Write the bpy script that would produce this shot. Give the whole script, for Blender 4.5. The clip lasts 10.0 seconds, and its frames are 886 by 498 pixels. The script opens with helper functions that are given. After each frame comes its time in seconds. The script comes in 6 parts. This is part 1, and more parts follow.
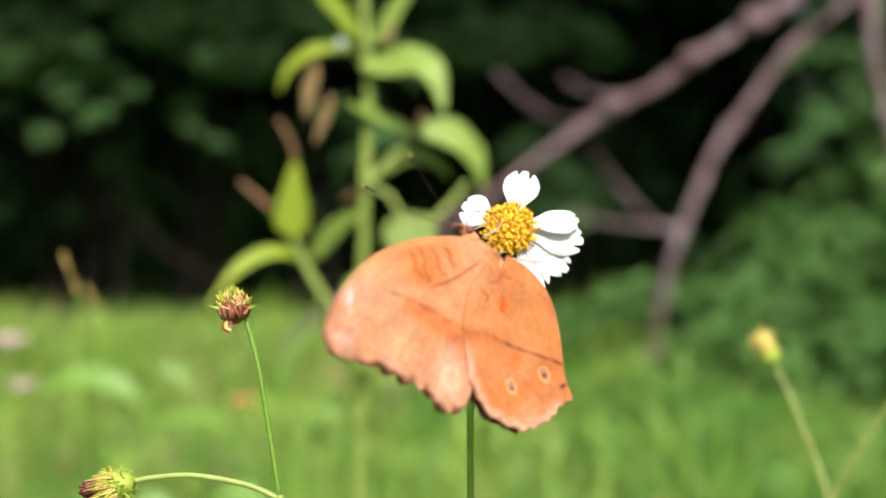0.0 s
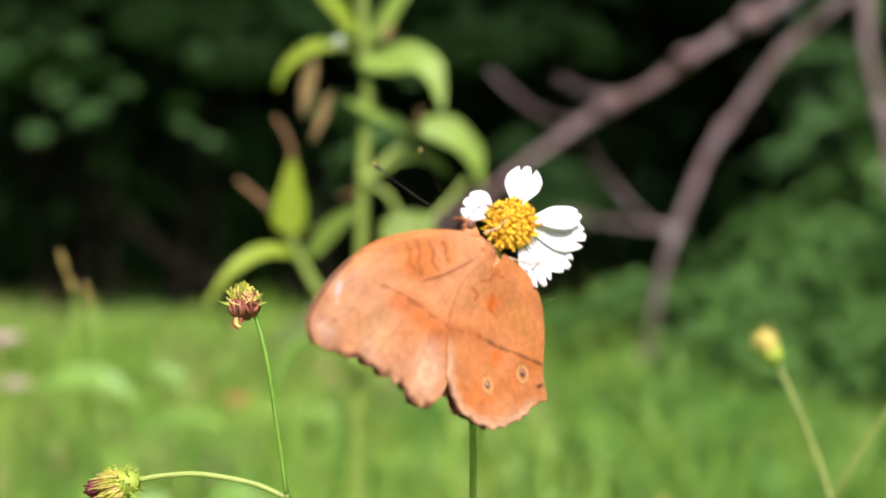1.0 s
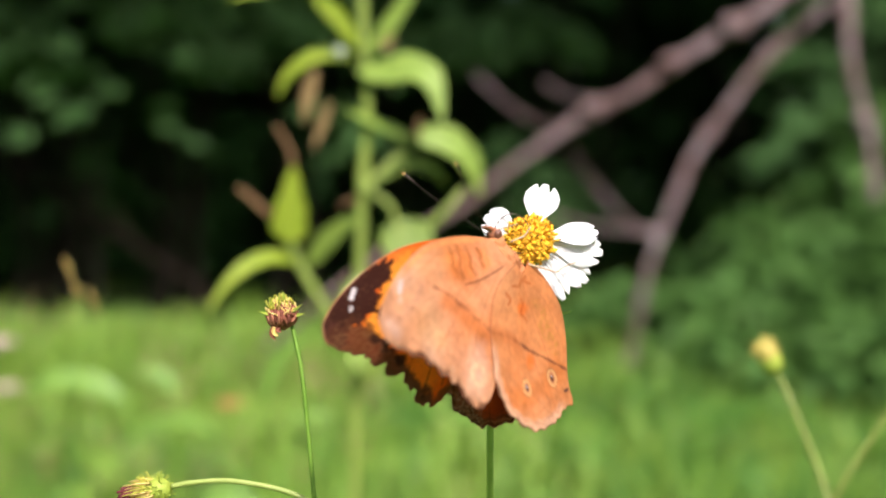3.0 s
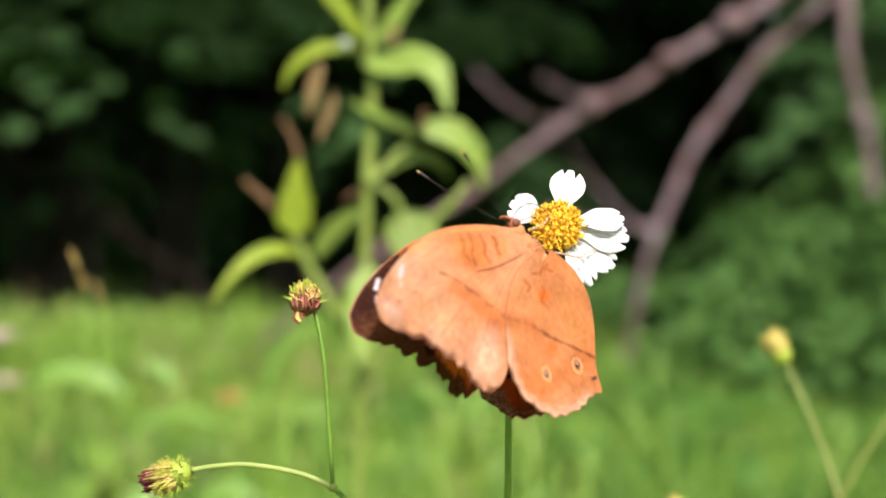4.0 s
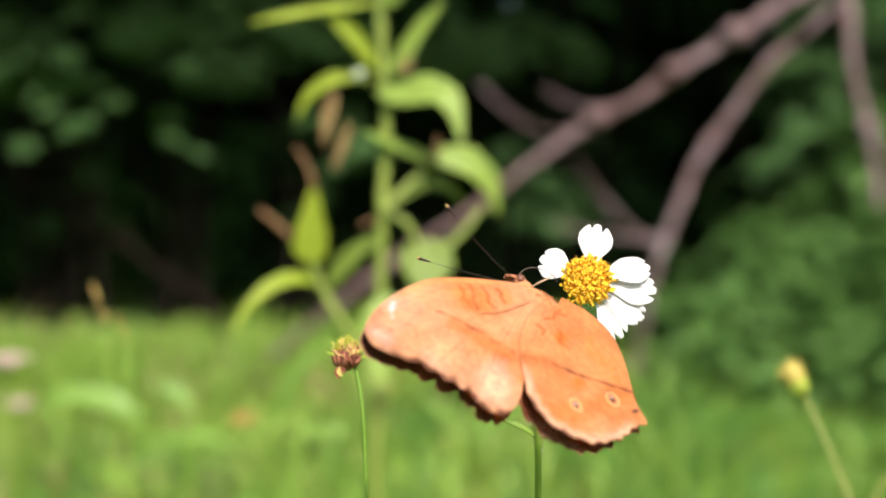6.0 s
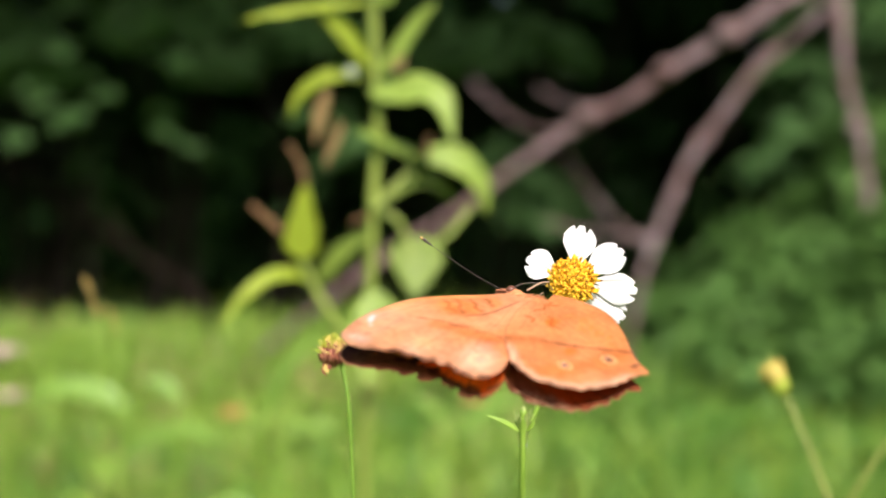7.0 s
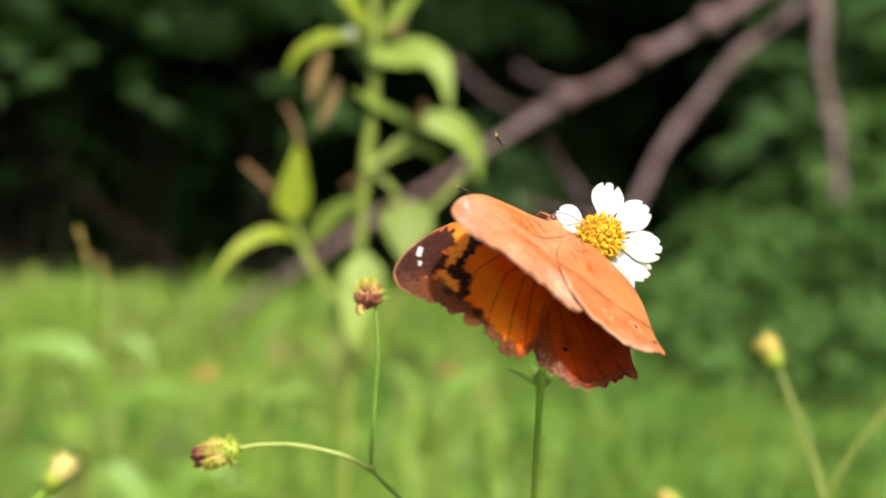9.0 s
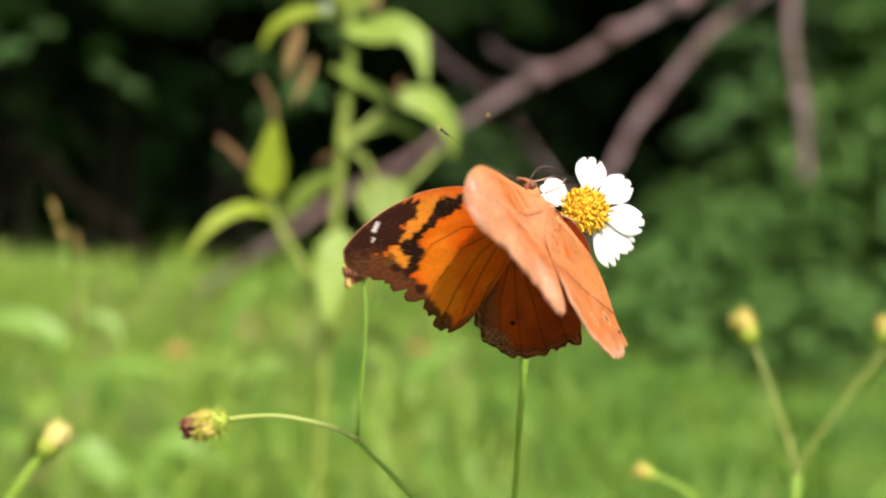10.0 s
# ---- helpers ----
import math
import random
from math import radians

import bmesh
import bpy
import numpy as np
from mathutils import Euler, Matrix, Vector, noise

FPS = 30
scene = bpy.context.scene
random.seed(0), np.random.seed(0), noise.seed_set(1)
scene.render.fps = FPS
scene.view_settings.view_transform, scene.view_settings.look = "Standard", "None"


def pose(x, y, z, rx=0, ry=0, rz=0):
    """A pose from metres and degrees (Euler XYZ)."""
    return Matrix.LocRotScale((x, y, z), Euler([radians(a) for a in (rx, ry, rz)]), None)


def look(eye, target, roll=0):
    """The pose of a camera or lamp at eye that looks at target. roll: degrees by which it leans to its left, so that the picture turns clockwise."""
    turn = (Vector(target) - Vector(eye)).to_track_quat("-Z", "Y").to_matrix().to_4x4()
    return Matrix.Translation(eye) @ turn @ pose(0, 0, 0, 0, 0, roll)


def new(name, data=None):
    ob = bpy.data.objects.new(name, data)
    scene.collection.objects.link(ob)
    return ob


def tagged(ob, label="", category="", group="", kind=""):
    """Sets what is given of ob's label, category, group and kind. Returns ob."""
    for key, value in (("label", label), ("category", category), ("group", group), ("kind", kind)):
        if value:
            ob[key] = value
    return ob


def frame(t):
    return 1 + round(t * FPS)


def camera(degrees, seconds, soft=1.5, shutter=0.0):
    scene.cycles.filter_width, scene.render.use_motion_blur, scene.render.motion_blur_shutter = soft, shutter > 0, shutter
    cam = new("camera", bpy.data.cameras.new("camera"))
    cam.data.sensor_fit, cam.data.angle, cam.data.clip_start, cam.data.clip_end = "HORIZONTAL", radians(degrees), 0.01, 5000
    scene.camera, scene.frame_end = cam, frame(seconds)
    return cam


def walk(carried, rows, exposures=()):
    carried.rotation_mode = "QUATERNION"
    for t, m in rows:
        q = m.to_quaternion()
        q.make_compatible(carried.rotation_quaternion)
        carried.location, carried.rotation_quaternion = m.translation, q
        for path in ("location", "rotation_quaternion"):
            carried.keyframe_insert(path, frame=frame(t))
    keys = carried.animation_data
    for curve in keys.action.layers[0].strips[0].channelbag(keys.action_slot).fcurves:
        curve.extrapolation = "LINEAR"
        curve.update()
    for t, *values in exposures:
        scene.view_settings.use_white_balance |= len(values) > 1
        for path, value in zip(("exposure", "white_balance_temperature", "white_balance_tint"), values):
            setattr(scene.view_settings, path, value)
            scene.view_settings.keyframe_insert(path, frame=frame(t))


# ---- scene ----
cam = camera(40.0, 10.0, soft=1.8)
cam.data.dof.use_dof = True
cam.data.dof.focus_distance = 0.271
cam.data.dof.aperture_fstop = 7.5
PATH = [
    (0, (0, 0, 0.62), (0, 1.989, 0.4109), 0.00),
    (0.5, (-0.0048, 0.0018, 0.6194), (-0.0017, 1.9915, 0.4173), 0.07),
    (1, (-0.0031, 0.0026, 0.6192), (0.0087, 1.9915, 0.4091), 0.11),
    (1.5, (-0.0036, 0.0014, 0.6196), (0.0198, 1.9901, 0.4085), 0.04),
    (2, (-0.0067, -0.0033, 0.6201), (0.025, 1.9853, 0.4088), 0.47),
    (2.5, (-0.0108, -0.0058, 0.6237), (0.0296, 1.9834, 0.42), 0.36),
    (4, (-0.0193, -0.0056, 0.6214), (0.0318, 1.9824, 0.4082), 0.55),
    (4.5, (-0.024, -0.0073, 0.6231), (0.0313, 1.9825, 0.4291), 0.82),
    (5, (-0.0251, -0.0087, 0.6237), (0.036, 1.9813, 0.4328), 0.86),
    (5.5, (-0.0257, -0.009, 0.6286), (0.0172, 1.981, 0.4342), -0.21),
    (7, (-0.0247, -0.0183, 0.6338), (0.0332, 1.9704, 0.4298), 0.56),
    (7.5, (-0.0276, -0.021, 0.6333), (0.0471, 1.9668, 0.425), 1.17),
    (8, (-0.0297, -0.0214, 0.6336), (0.0566, 1.9652, 0.4193), 1.76),
    (8.5, (-0.0336, -0.0199, 0.6306), (0.0669, 1.9647, 0.4044), 2.44),
    (9, (-0.0394, -0.0193, 0.6266), (0.076, 1.9632, 0.3884), 3.17),
    (9.5, (-0.0409, -0.0208, 0.6262), (0.1059, 1.9564, 0.3637), 3.65),
    (10, (-0.0438, -0.0208, 0.625), (0.1256, 1.9537, 0.3555), 3.60),
]
walk(cam, [(t, look(eye, target, roll)) for t, eye, target, roll in PATH], [(0, 0.64, 6250, 10), (5, 0.64, 6420, 10), (10, 0.64, 6750, 10)])

# ---- world, sun, exposure ----
sky_world = bpy.data.worlds.new("sky")
scene.world = sky_world
sky_world.use_nodes = True
wn = sky_world.node_tree.nodes
sky = wn.new("ShaderNodeTexSky")
sky.sky_type = "NISHITA"
sky.sun_disc = False
sky.sun_elevation = radians(51)
sky.sun_rotation = radians(166)
sky.air_density, sky.dust_density = 1.0, 4.0
wn["Background"].inputs["Strength"].default_value = 0.15
sky_world.node_tree.links.new(sky.outputs[0], wn["Background"].inputs["Color"])
sun_lamp = new("sun", bpy.data.lights.new("sun", "SUN"))
sun_lamp.data.energy, sun_lamp.data.angle, sun_lamp.data.color = 4.1, radians(4), (1.0, 0.95, 0.88)
sun_lamp.matrix_basis = look((0.9, -3.5, 4.5), (0, 0, 0))


# ---- materials ----
def material(name, rough=0.6, translucent=0.0, bump=0.0, bump_scale=200.0, metal=0.0, spec=0.4):
    """A node material; returns it, its nodes, links and the principled shader."""
    m = bpy.data.materials.new(name)
    m.use_nodes = True
    nt = m.node_tree
    bsdf = nt.nodes["Principled BSDF"]
    bsdf.inputs["Roughness"].default_value = rough
    bsdf.inputs["Metallic"].default_value = metal
    bsdf.inputs["Specular IOR Level"].default_value = spec
    if bump:
        tex, rel = nt.nodes.new("ShaderNodeTexNoise"), nt.nodes.new("ShaderNodeBump")
        tex.inputs["Scale"].default_value, tex.inputs["Detail"].default_value = bump_scale, 6
        rel.inputs["Strength"].default_value, rel.inputs["Distance"].default_value = bump, 0.3 / bump_scale
        co = nt.nodes.new("ShaderNodeTexCoord")
        nt.links.new(co.outputs["Object"], tex.inputs["Vector"])
        nt.links.new(tex.outputs["Fac"], rel.inputs["Height"])
        nt.links.new(rel.outputs["Normal"], bsdf.inputs["Normal"])
    if translucent:
        tr, mix = nt.nodes.new("ShaderNodeBsdfTranslucent"), nt.nodes.new("ShaderNodeMixShader")
        tr.name = "through"
        mix.inputs[0].default_value = translucent
        nt.links.new(bsdf.outputs[0], mix.inputs[1])
        nt.links.new(tr.outputs[0], mix.inputs[2])
        nt.links.new(mix.outputs[0], nt.nodes["Material Output"].inputs["Surface"])
    return m


def feed(m, socket):
    """Links a colour to the shader and to what shines through."""
    nt = m.node_tree
    nt.links.new(socket, nt.nodes["Principled BSDF"].inputs["Base Color"])
    if "through" in nt.nodes:
        nt.links.new(socket, nt.nodes["through"].inputs["Color"])
    return m


def mottled(name, colors, scales=(8.0, 60.0), island=0.0, **kw):
    """Colours mixed by two sizes of noise, and by chance from piece to piece."""
    m = material(name, **kw)
    nt = m.node_tree
    co = nt.nodes.new("ShaderNodeTexCoord")
    ramp = nt.nodes.new("ShaderNodeValToRGB")
    big, small = nt.nodes.new("ShaderNodeTexNoise"), nt.nodes.new("ShaderNodeTexNoise")
    for tex, s in ((big, scales[0]), (small, scales[1])):
        tex.inputs["Scale"].default_value = s
        tex.inputs["Detail"].default_value = 5
        nt.links.new(co.outputs["Object"], tex.inputs["Vector"])
    mix = nt.nodes.new("ShaderNodeMath")
    mix.operation = "ADD"
    half = nt.nodes.new("ShaderNodeMath")
    half.operation = "MULTIPLY"
    half.inputs[1].default_value = 0.5
    nt.links.new(big.outputs["Fac"], mix.inputs[0])
    nt.links.new(small.outputs["Fac"], mix.inputs[1])
    nt.links.new(mix.outputs[0], half.inputs[0])
    out = half.outputs[0]
    if island:
        geo = nt.nodes.new("ShaderNodeNewGeometry")
        blend = nt.nodes.new("ShaderNodeMix")
        blend.inputs[0].default_value = island
        spread = nt.nodes.new("ShaderNodeMapRange")
        spread.inputs["To Min"].default_value, spread.inputs["To Max"].default_value = 0.28, 0.72
        nt.links.new(geo.outputs["Random Per Island"], spread.inputs[0])
        nt.links.new(out, blend.inputs[2])
        nt.links.new(spread.outputs[0], blend.inputs[3])
        out = blend.outputs[0]
    el = ramp.color_ramp.elements
    while len(el) < len(colors):
        el.new(0.5)
    for i, c in enumerate(colors):
        el[i].position = 0.28 + 0.44 * i / (len(colors) - 1)
        el[i].color = (*c, 1)
    nt.links.new(out, ramp.inputs[0])
    return feed(m, ramp.outputs[0])


def painted(name, attribute="tint", rough=0.65, translucent=0.28, grain=0.09, grain_scale=900.0, bump=0.3):
    """Colour from the wing's own pattern, with a fine dusting of scales."""
    m = material(name, rough=rough, translucent=translucent, bump=bump, bump_scale=grain_scale, spec=0.08)
    nt = m.node_tree
    at = nt.nodes.new("ShaderNodeAttribute")
    at.attribute_name = attribute
    co, tex, tex2 = nt.nodes.new("ShaderNodeTexCoord"), nt.nodes.new("ShaderNodeTexNoise"), nt.nodes.new("ShaderNodeTexNoise")
    tex.inputs["Scale"].default_value, tex2.inputs["Scale"].default_value = grain_scale, 130
    tex.inputs["Detail"].default_value = tex2.inputs["Detail"].default_value = 6
    add = nt.nodes.new("ShaderNodeMath")
    add.operation = "ADD"
    rng = nt.nodes.new("ShaderNodeMapRange")
    rng.inputs["From Min"].default_value, rng.inputs["From Max"].default_value = 0.6, 1.4
    rng.inputs["To Min"].default_value, rng.inputs["To Max"].default_value = 1 - 1.6 * grain, 1 + grain
    mul = nt.nodes.new("ShaderNodeMix")
    mul.data_type, mul.blend_type = "RGBA", "MULTIPLY"
    mul.inputs[0].default_value = 1.0
    for x in (tex, tex2):
        nt.links.new(co.outputs["Object"], x.inputs["Vector"])
    nt.links.new(tex.outputs["Fac"], add.inputs[0])
    nt.links.new(tex2.outputs["Fac"], add.inputs[1])
    nt.links.new(add.outputs[0], rng.inputs[0])
    nt.links.new(at.outputs["Color"], mul.inputs[6])
    nt.links.new(rng.outputs[0], mul.inputs[7])
    feed(m, mul.outputs[2])
    soft = nt.nodes.new("ShaderNodeGamma")
    soft.inputs["Gamma"].default_value = 0.6
    nt.links.new(mul.outputs[2], soft.inputs["Color"])
    nt.links.new(soft.outputs[0], nt.nodes["through"].inputs["Color"])
    return m


M_WING = painted("wing_scales")
M_BODY = mottled("butterfly_fur", [(0.44, 0.16, 0.06), (0.60, 0.24, 0.10)], (300, 1500), rough=0.9, bump=0.8, bump_scale=1500)
M_FUR = mottled("butterfly_hair", [(0.48, 0.18, 0.07), (0.62, 0.27, 0.12)], (300, 1500), island=0.6, rough=0.8)
M_HEAD = mottled("butterfly_head", [(0.2, 0.065, 0.03), (0.45, 0.18, 0.09)], (300, 1500), rough=0.9, bump=0.8, bump_scale=1500)
M_EYE = mottled("insect_eye", [(0.10, 0.035, 0.02), (0.2, 0.08, 0.05)], (500, 2000), rough=0.35)
M_ANTENNA = mottled("antenna", [(0.022, 0.014, 0.010), (0.05, 0.03, 0.02)], (300, 2000), rough=0.5)
M_CLUB = mottled("antenna_tip", [(0.36, 0.2, 0.05), (0.55, 0.4, 0.14)], (300, 2000), rough=0.5)
M_LEG = mottled("insect_leg", [(0.32, 0.2, 0.12), (0.55, 0.4, 0.27)], (400, 2000), rough=0.6)
M_TONGUE = mottled("feeding_tube_skin", [(0.05, 0.035, 0.03), (0.12, 0.09, 0.07)], (400, 2000), rough=0.5)
M_PETAL = mottled("petal_white", [(0.72, 0.70, 0.715), (0.81, 0.80, 0.805)], (150, 900), rough=0.6, translucent=0.3, bump=0.25, bump_scale=500)
M_DISC = mottled("disc_yellow", [(0.74, 0.36, 0.012), (0.88, 0.55, 0.03)], (300, 1500), rough=0.7, bump=0.5, bump_scale=1500)
M_FLORET = mottled("floret_yellow", [(0.78, 0.34, 0.010), (0.90, 0.52, 0.02), (0.94, 0.64, 0.06)], (400, 1500), island=0.7, rough=0.6, translucent=0.15)
M_ANTHER = mottled("anther_brown", [(0.16, 0.06, 0.01), (0.36, 0.15, 0.02)], (400, 1500), rough=0.7)
M_STEM = mottled("weed_stem", [(0.17, 0.30, 0.03), (0.28, 0.42, 0.06)], (60, 500), rough=0.5, translucent=0.1, bump=0.3, bump_scale=900)
M_STEM_OLD = mottled("weed_stem_pale", [(0.165, 0.225, 0.036), (0.25, 0.31, 0.062)], (40, 400), rough=0.55, bump=0.3, bump_scale=600)
M_STALK = mottled("thin_stalk", [(0.11, 0.22, 0.02), (0.19, 0.32, 0.04)], (60, 500), rough=0.5, translucent=0.1, bump=0.3, bump_scale=900)
M_STALK_PALE = mottled("yellow_green_stalk", [(0.26, 0.33, 0.07), (0.38, 0.43, 0.12)], (60, 500), rough=0.5, translucent=0.1, bump=0.3, bump_scale=900)
M_STALK_OLIVE = mottled("olive_stalk", [(0.16, 0.20, 0.035), (0.27, 0.29, 0.07)], (60, 500), rough=0.5, translucent=0.1, bump=0.3, bump_scale=900)
M_BRACT = mottled("bract_green", [(0.2, 0.3, 0.03), (0.5, 0.55, 0.08)], (300, 1200), island=0.6, rough=0.6, translucent=0.2)
M_CALYX = mottled("calyx_pale_green", [(0.24, 0.34, 0.07), (0.42, 0.50, 0.17)], (300, 1200), rough=0.6, translucent=0.2)
M_WISP = mottled("yellow_wisp", [(0.38, 0.40, 0.03), (0.66, 0.60, 0.10)], (300, 1200), island=0.6, rough=0.6, translucent=0.2)
M_SEED = mottled("spent_floret", [(0.09, 0.02, 0.014), (0.24, 0.07, 0.04), (0.44, 0.19, 0.11)], (300, 1200), island=0.7, rough=0.75)
M_STRAW = mottled("straw_floret", [(0.5, 0.32, 0.08), (0.7, 0.55, 0.2)], (300, 1200), island=0.6, rough=0.7)
M_MAROON = mottled("maroon_tip", [(0.08, 0.008, 0.012), (0.2, 0.03, 0.04)], (300, 1200), island=0.6, rough=0.6)
M_BUD = mottled("bud_yellow", [(0.33, 0.26, 0.045), (0.5, 0.4, 0.10)], (200, 900), rough=0.6)
M_BUD_PALE = mottled("bud_pale_yellow", [(0.42, 0.35, 0.09), (0.62, 0.55, 0.22)], (200, 900), rough=0.6)
M_LEAF = mottled("weed_leaf", [(0.175, 0.275, 0.038), (0.26, 0.37, 0.062), (0.33, 0.44, 0.09)], (25, 220), rough=0.5, translucent=0.35, bump=0.4, bump_scale=250)
M_LEAF_DULL = mottled("weed_leaf_dull", [(0.14, 0.21, 0.03), (0.21, 0.29, 0.046)], (25, 220), rough=0.55, translucent=0.3, bump=0.4, bump_scale=250)
M_WITHERED = mottled("withered_leaf", [(0.17, 0.10, 0.04), (0.30, 0.20, 0.085), (0.36, 0.27, 0.13)], (60, 400), rough=0.8, translucent=0.25, bump=0.5, bump_scale=400)
M_NODE = mottled("pale_node", [(0.26, 0.33, 0.21), (0.38, 0.43, 0.30)], (60, 400), rough=0.6)
M_LEAF_LIME = mottled("weed_leaf_lime", [(0.25, 0.345, 0.024), (0.37, 0.445, 0.042)], (25, 220), rough=0.5, translucent=0.35, bump=0.4, bump_scale=250)
M_LEAF_LOW = mottled("low_weed_leaf", [(0.125, 0.235, 0.028), (0.20, 0.32, 0.045)], (20, 200), rough=0.5, translucent=0.3, bump=0.4, bump_scale=250)
M_LEAF_PALE = mottled("weed_leaf_pale", [(0.14, 0.27, 0.035), (0.21, 0.35, 0.06)], (20, 200), rough=0.45, translucent=0.3, bump=0.4, bump_scale=250)
M_DRY = mottled("dry_twig", [(0.10, 0.05, 0.022), (0.22, 0.12, 0.05)], (60, 500), rough=0.8, bump=0.5, bump_scale=500)
M_BARK = mottled("bark_grey", [(0.04, 0.018, 0.015), (0.155, 0.09, 0.085), (0.25, 0.18, 0.19), (0.43, 0.36, 0.37)], (9, 40), rough=0.85, bump=0.9, bump_scale=60)
# bark of fallen branch and shrub limbs, near black: thicket shade in the colour
M_BARK_SHADE = mottled("bark_shaded", [(0.009, 0.006, 0.005), (0.024, 0.016, 0.012)], (9, 60), spec=0.04, rough=0.9, bump=0.8, bump_scale=60)
M_LIMB_SHADE = mottled("shrub_bark_shaded", [(0.008, 0.007, 0.005), (0.02, 0.016, 0.012)], (9, 60), spec=0.04, rough=0.9, bump=0.8, bump_scale=60)
M_GRASS = mottled("grass_blade", [(0.132, 0.265, 0.029), (0.20, 0.35, 0.046), (0.27, 0.40, 0.062), (0.385, 0.43, 0.10)], (1.6, 14), island=0.25, rough=0.5, translucent=0.35)
M_GRASS_DEEP = mottled("grass_blade_deep", [(0.068, 0.19, 0.026), (0.105, 0.25, 0.038), (0.155, 0.30, 0.052)], (1.6, 14), island=0.45, rough=0.5, translucent=0.35)
M_DRY_BLADE = mottled("dry_blade", [(0.26, 0.21, 0.08), (0.42, 0.36, 0.16)], (1.6, 14), island=0.5, rough=0.6, translucent=0.3)
M_SOIL = mottled("meadow_soil", [(0.055, 0.12, 0.02), (0.085, 0.17, 0.03), (0.12, 0.16, 0.04)], (3, 40), rough=0.95, bump=0.8, bump_scale=40)
# one foliage in four tones: shade and sunlight are put into the colours
M_SHRUB_SHADE = mottled("shrub_leaf_shaded", [(0.007, 0.019, 0.006), (0.015, 0.037, 0.010), (0.034, 0.070, 0.018)], (3, 25), island=0.5, spec=0.05, rough=0.7, translucent=0.15)
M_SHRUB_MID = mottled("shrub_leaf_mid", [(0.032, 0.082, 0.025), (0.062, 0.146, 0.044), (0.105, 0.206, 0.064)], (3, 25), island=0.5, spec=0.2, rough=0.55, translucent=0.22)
M_SHRUB_LIT = mottled("shrub_leaf_lit", [(0.050, 0.122, 0.026), (0.092, 0.192, 0.043), (0.15, 0.268, 0.065)], (3, 25), island=0.5, spec=0.2, rough=0.55, translucent=0.25)
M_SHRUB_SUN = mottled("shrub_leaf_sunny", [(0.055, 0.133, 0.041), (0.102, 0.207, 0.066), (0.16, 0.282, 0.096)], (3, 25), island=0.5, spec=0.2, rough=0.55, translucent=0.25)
M_PINK = mottled("blossom_pink", [(0.45, 0.3, 0.28), (0.65, 0.48, 0.42)], (60, 300), rough=0.6, translucent=0.2)
M_ORANGE = mottled("blossom_orange", [(0.42, 0.17, 0.06), (0.55, 0.26, 0.1)], (60, 300), rough=0.6, translucent=0.2)


# ---- builders ----
def thing(name, place, label, category, group="", kind=""):
    ob = new(name)
    ob.empty_display_size = 0.02
    ob.location = place
    return tagged(ob, label, category, group, kind)


def part(name, bm, mat, parent=None, label="", smooth=True):
    """Links a bmesh as one mesh object under a thing or a part."""
    me = bpy.data.meshes.new(name)
    bm.to_mesh(me)
    bm.free()
    for m in mat if isinstance(mat, (list, tuple)) else [mat]:
        me.materials.append(m)
    for p in me.polygons:
        p.use_smooth = smooth
    ob = new(name, me)
    ob.parent = parent
    return tagged(ob, label)


def sheet(name, verts, faces, mat, parent=None, label="", smooth=False):
    me = bpy.data.meshes.new(name)
    me.from_pydata(np.asarray(verts).tolist(), [], [tuple(f) for f in np.asarray(faces).tolist()])
    me.materials.append(mat)
    if smooth:
        me.polygons.foreach_set("use_smooth", [True] * len(me.polygons))
    ob = new(name, me)
    ob.parent = parent
    return tagged(ob, label)


def curve_through(points, n):
    """n places along a smooth curve through the points."""
    p = [Vector(q) for q in points]
    p = [p[0] * 2 - p[1]] + p + [p[-1] * 2 - p[-2]]
    out, spans = [], len(p) - 3
    for i in range(n):
        u = i / (n - 1) * spans
        k = min(int(u), spans - 1)
        t = u - k
        a, b, c, d = p[k : k + 4]
        out.append(0.5 * ((2 * b) + (c - a) * t + (2 * a - 5 * b + 4 * c - d) * t * t + (3 * b - a - 3 * c + d) * t**3))
    return out


def tube(bm, points, r0, r1, sides=8, n=24, knots=0.0, rough=0.0):
    """A tapered stalk along a smooth curve, with swollen knots and uneven skin."""
    line = curve_through(points, n)
    rings, side = [], Vector((1, 0.2, 0.1))
    for i, c in enumerate(line):
        tan = (line[min(i + 1, n - 1)] - line[max(i - 1, 0)]).normalized()
        side = (side - tan * side.dot(tan)).normalized()
        up = tan.cross(side)
        u = i / (n - 1)
        r = r0 + (r1 - r0) * u
        r *= 1 + knots * max(0, math.sin(u * 19 + r0 * 900)) ** 8
        ring = []
        for k in range(sides):
            a = 2 * math.pi * k / sides
            q = r * (1 + rough * noise.noise(Vector((c.x * 30 + k, c.y * 30, c.z * 30 / max(r0 * 100, 1)))))
            ring.append(bm.verts.new(c + (side * math.cos(a) + up * math.sin(a)) * q))
        rings.append(ring)
    for a, b in zip(rings, rings[1:]):
        for k in range(sides):
            bm.faces.new((a[k], a[(k + 1) % sides], b[(k + 1) % sides], b[k]))
    bm.faces.new(rings[0][::-1])
    bm.faces.new(rings[-1])
    return bm


def blob(bm, centre, radii, turn=None, rough=0.0, seg=14):
    m = Matrix.Translation(centre) @ (turn or Matrix.Identity(4)) @ Matrix.Diagonal((*radii, 1))
    made = bmesh.ops.create_uvsphere(bm, u_segments=seg, v_segments=max(6, seg * 2 // 3), radius=1, matrix=m)["verts"]
    if rough:
        for v in made:
            d = v.co - Vector(centre)
            v.co = Vector(centre) + d * (1 + rough * noise.noise(v.co * (2.5 / max(radii))))
    return bm


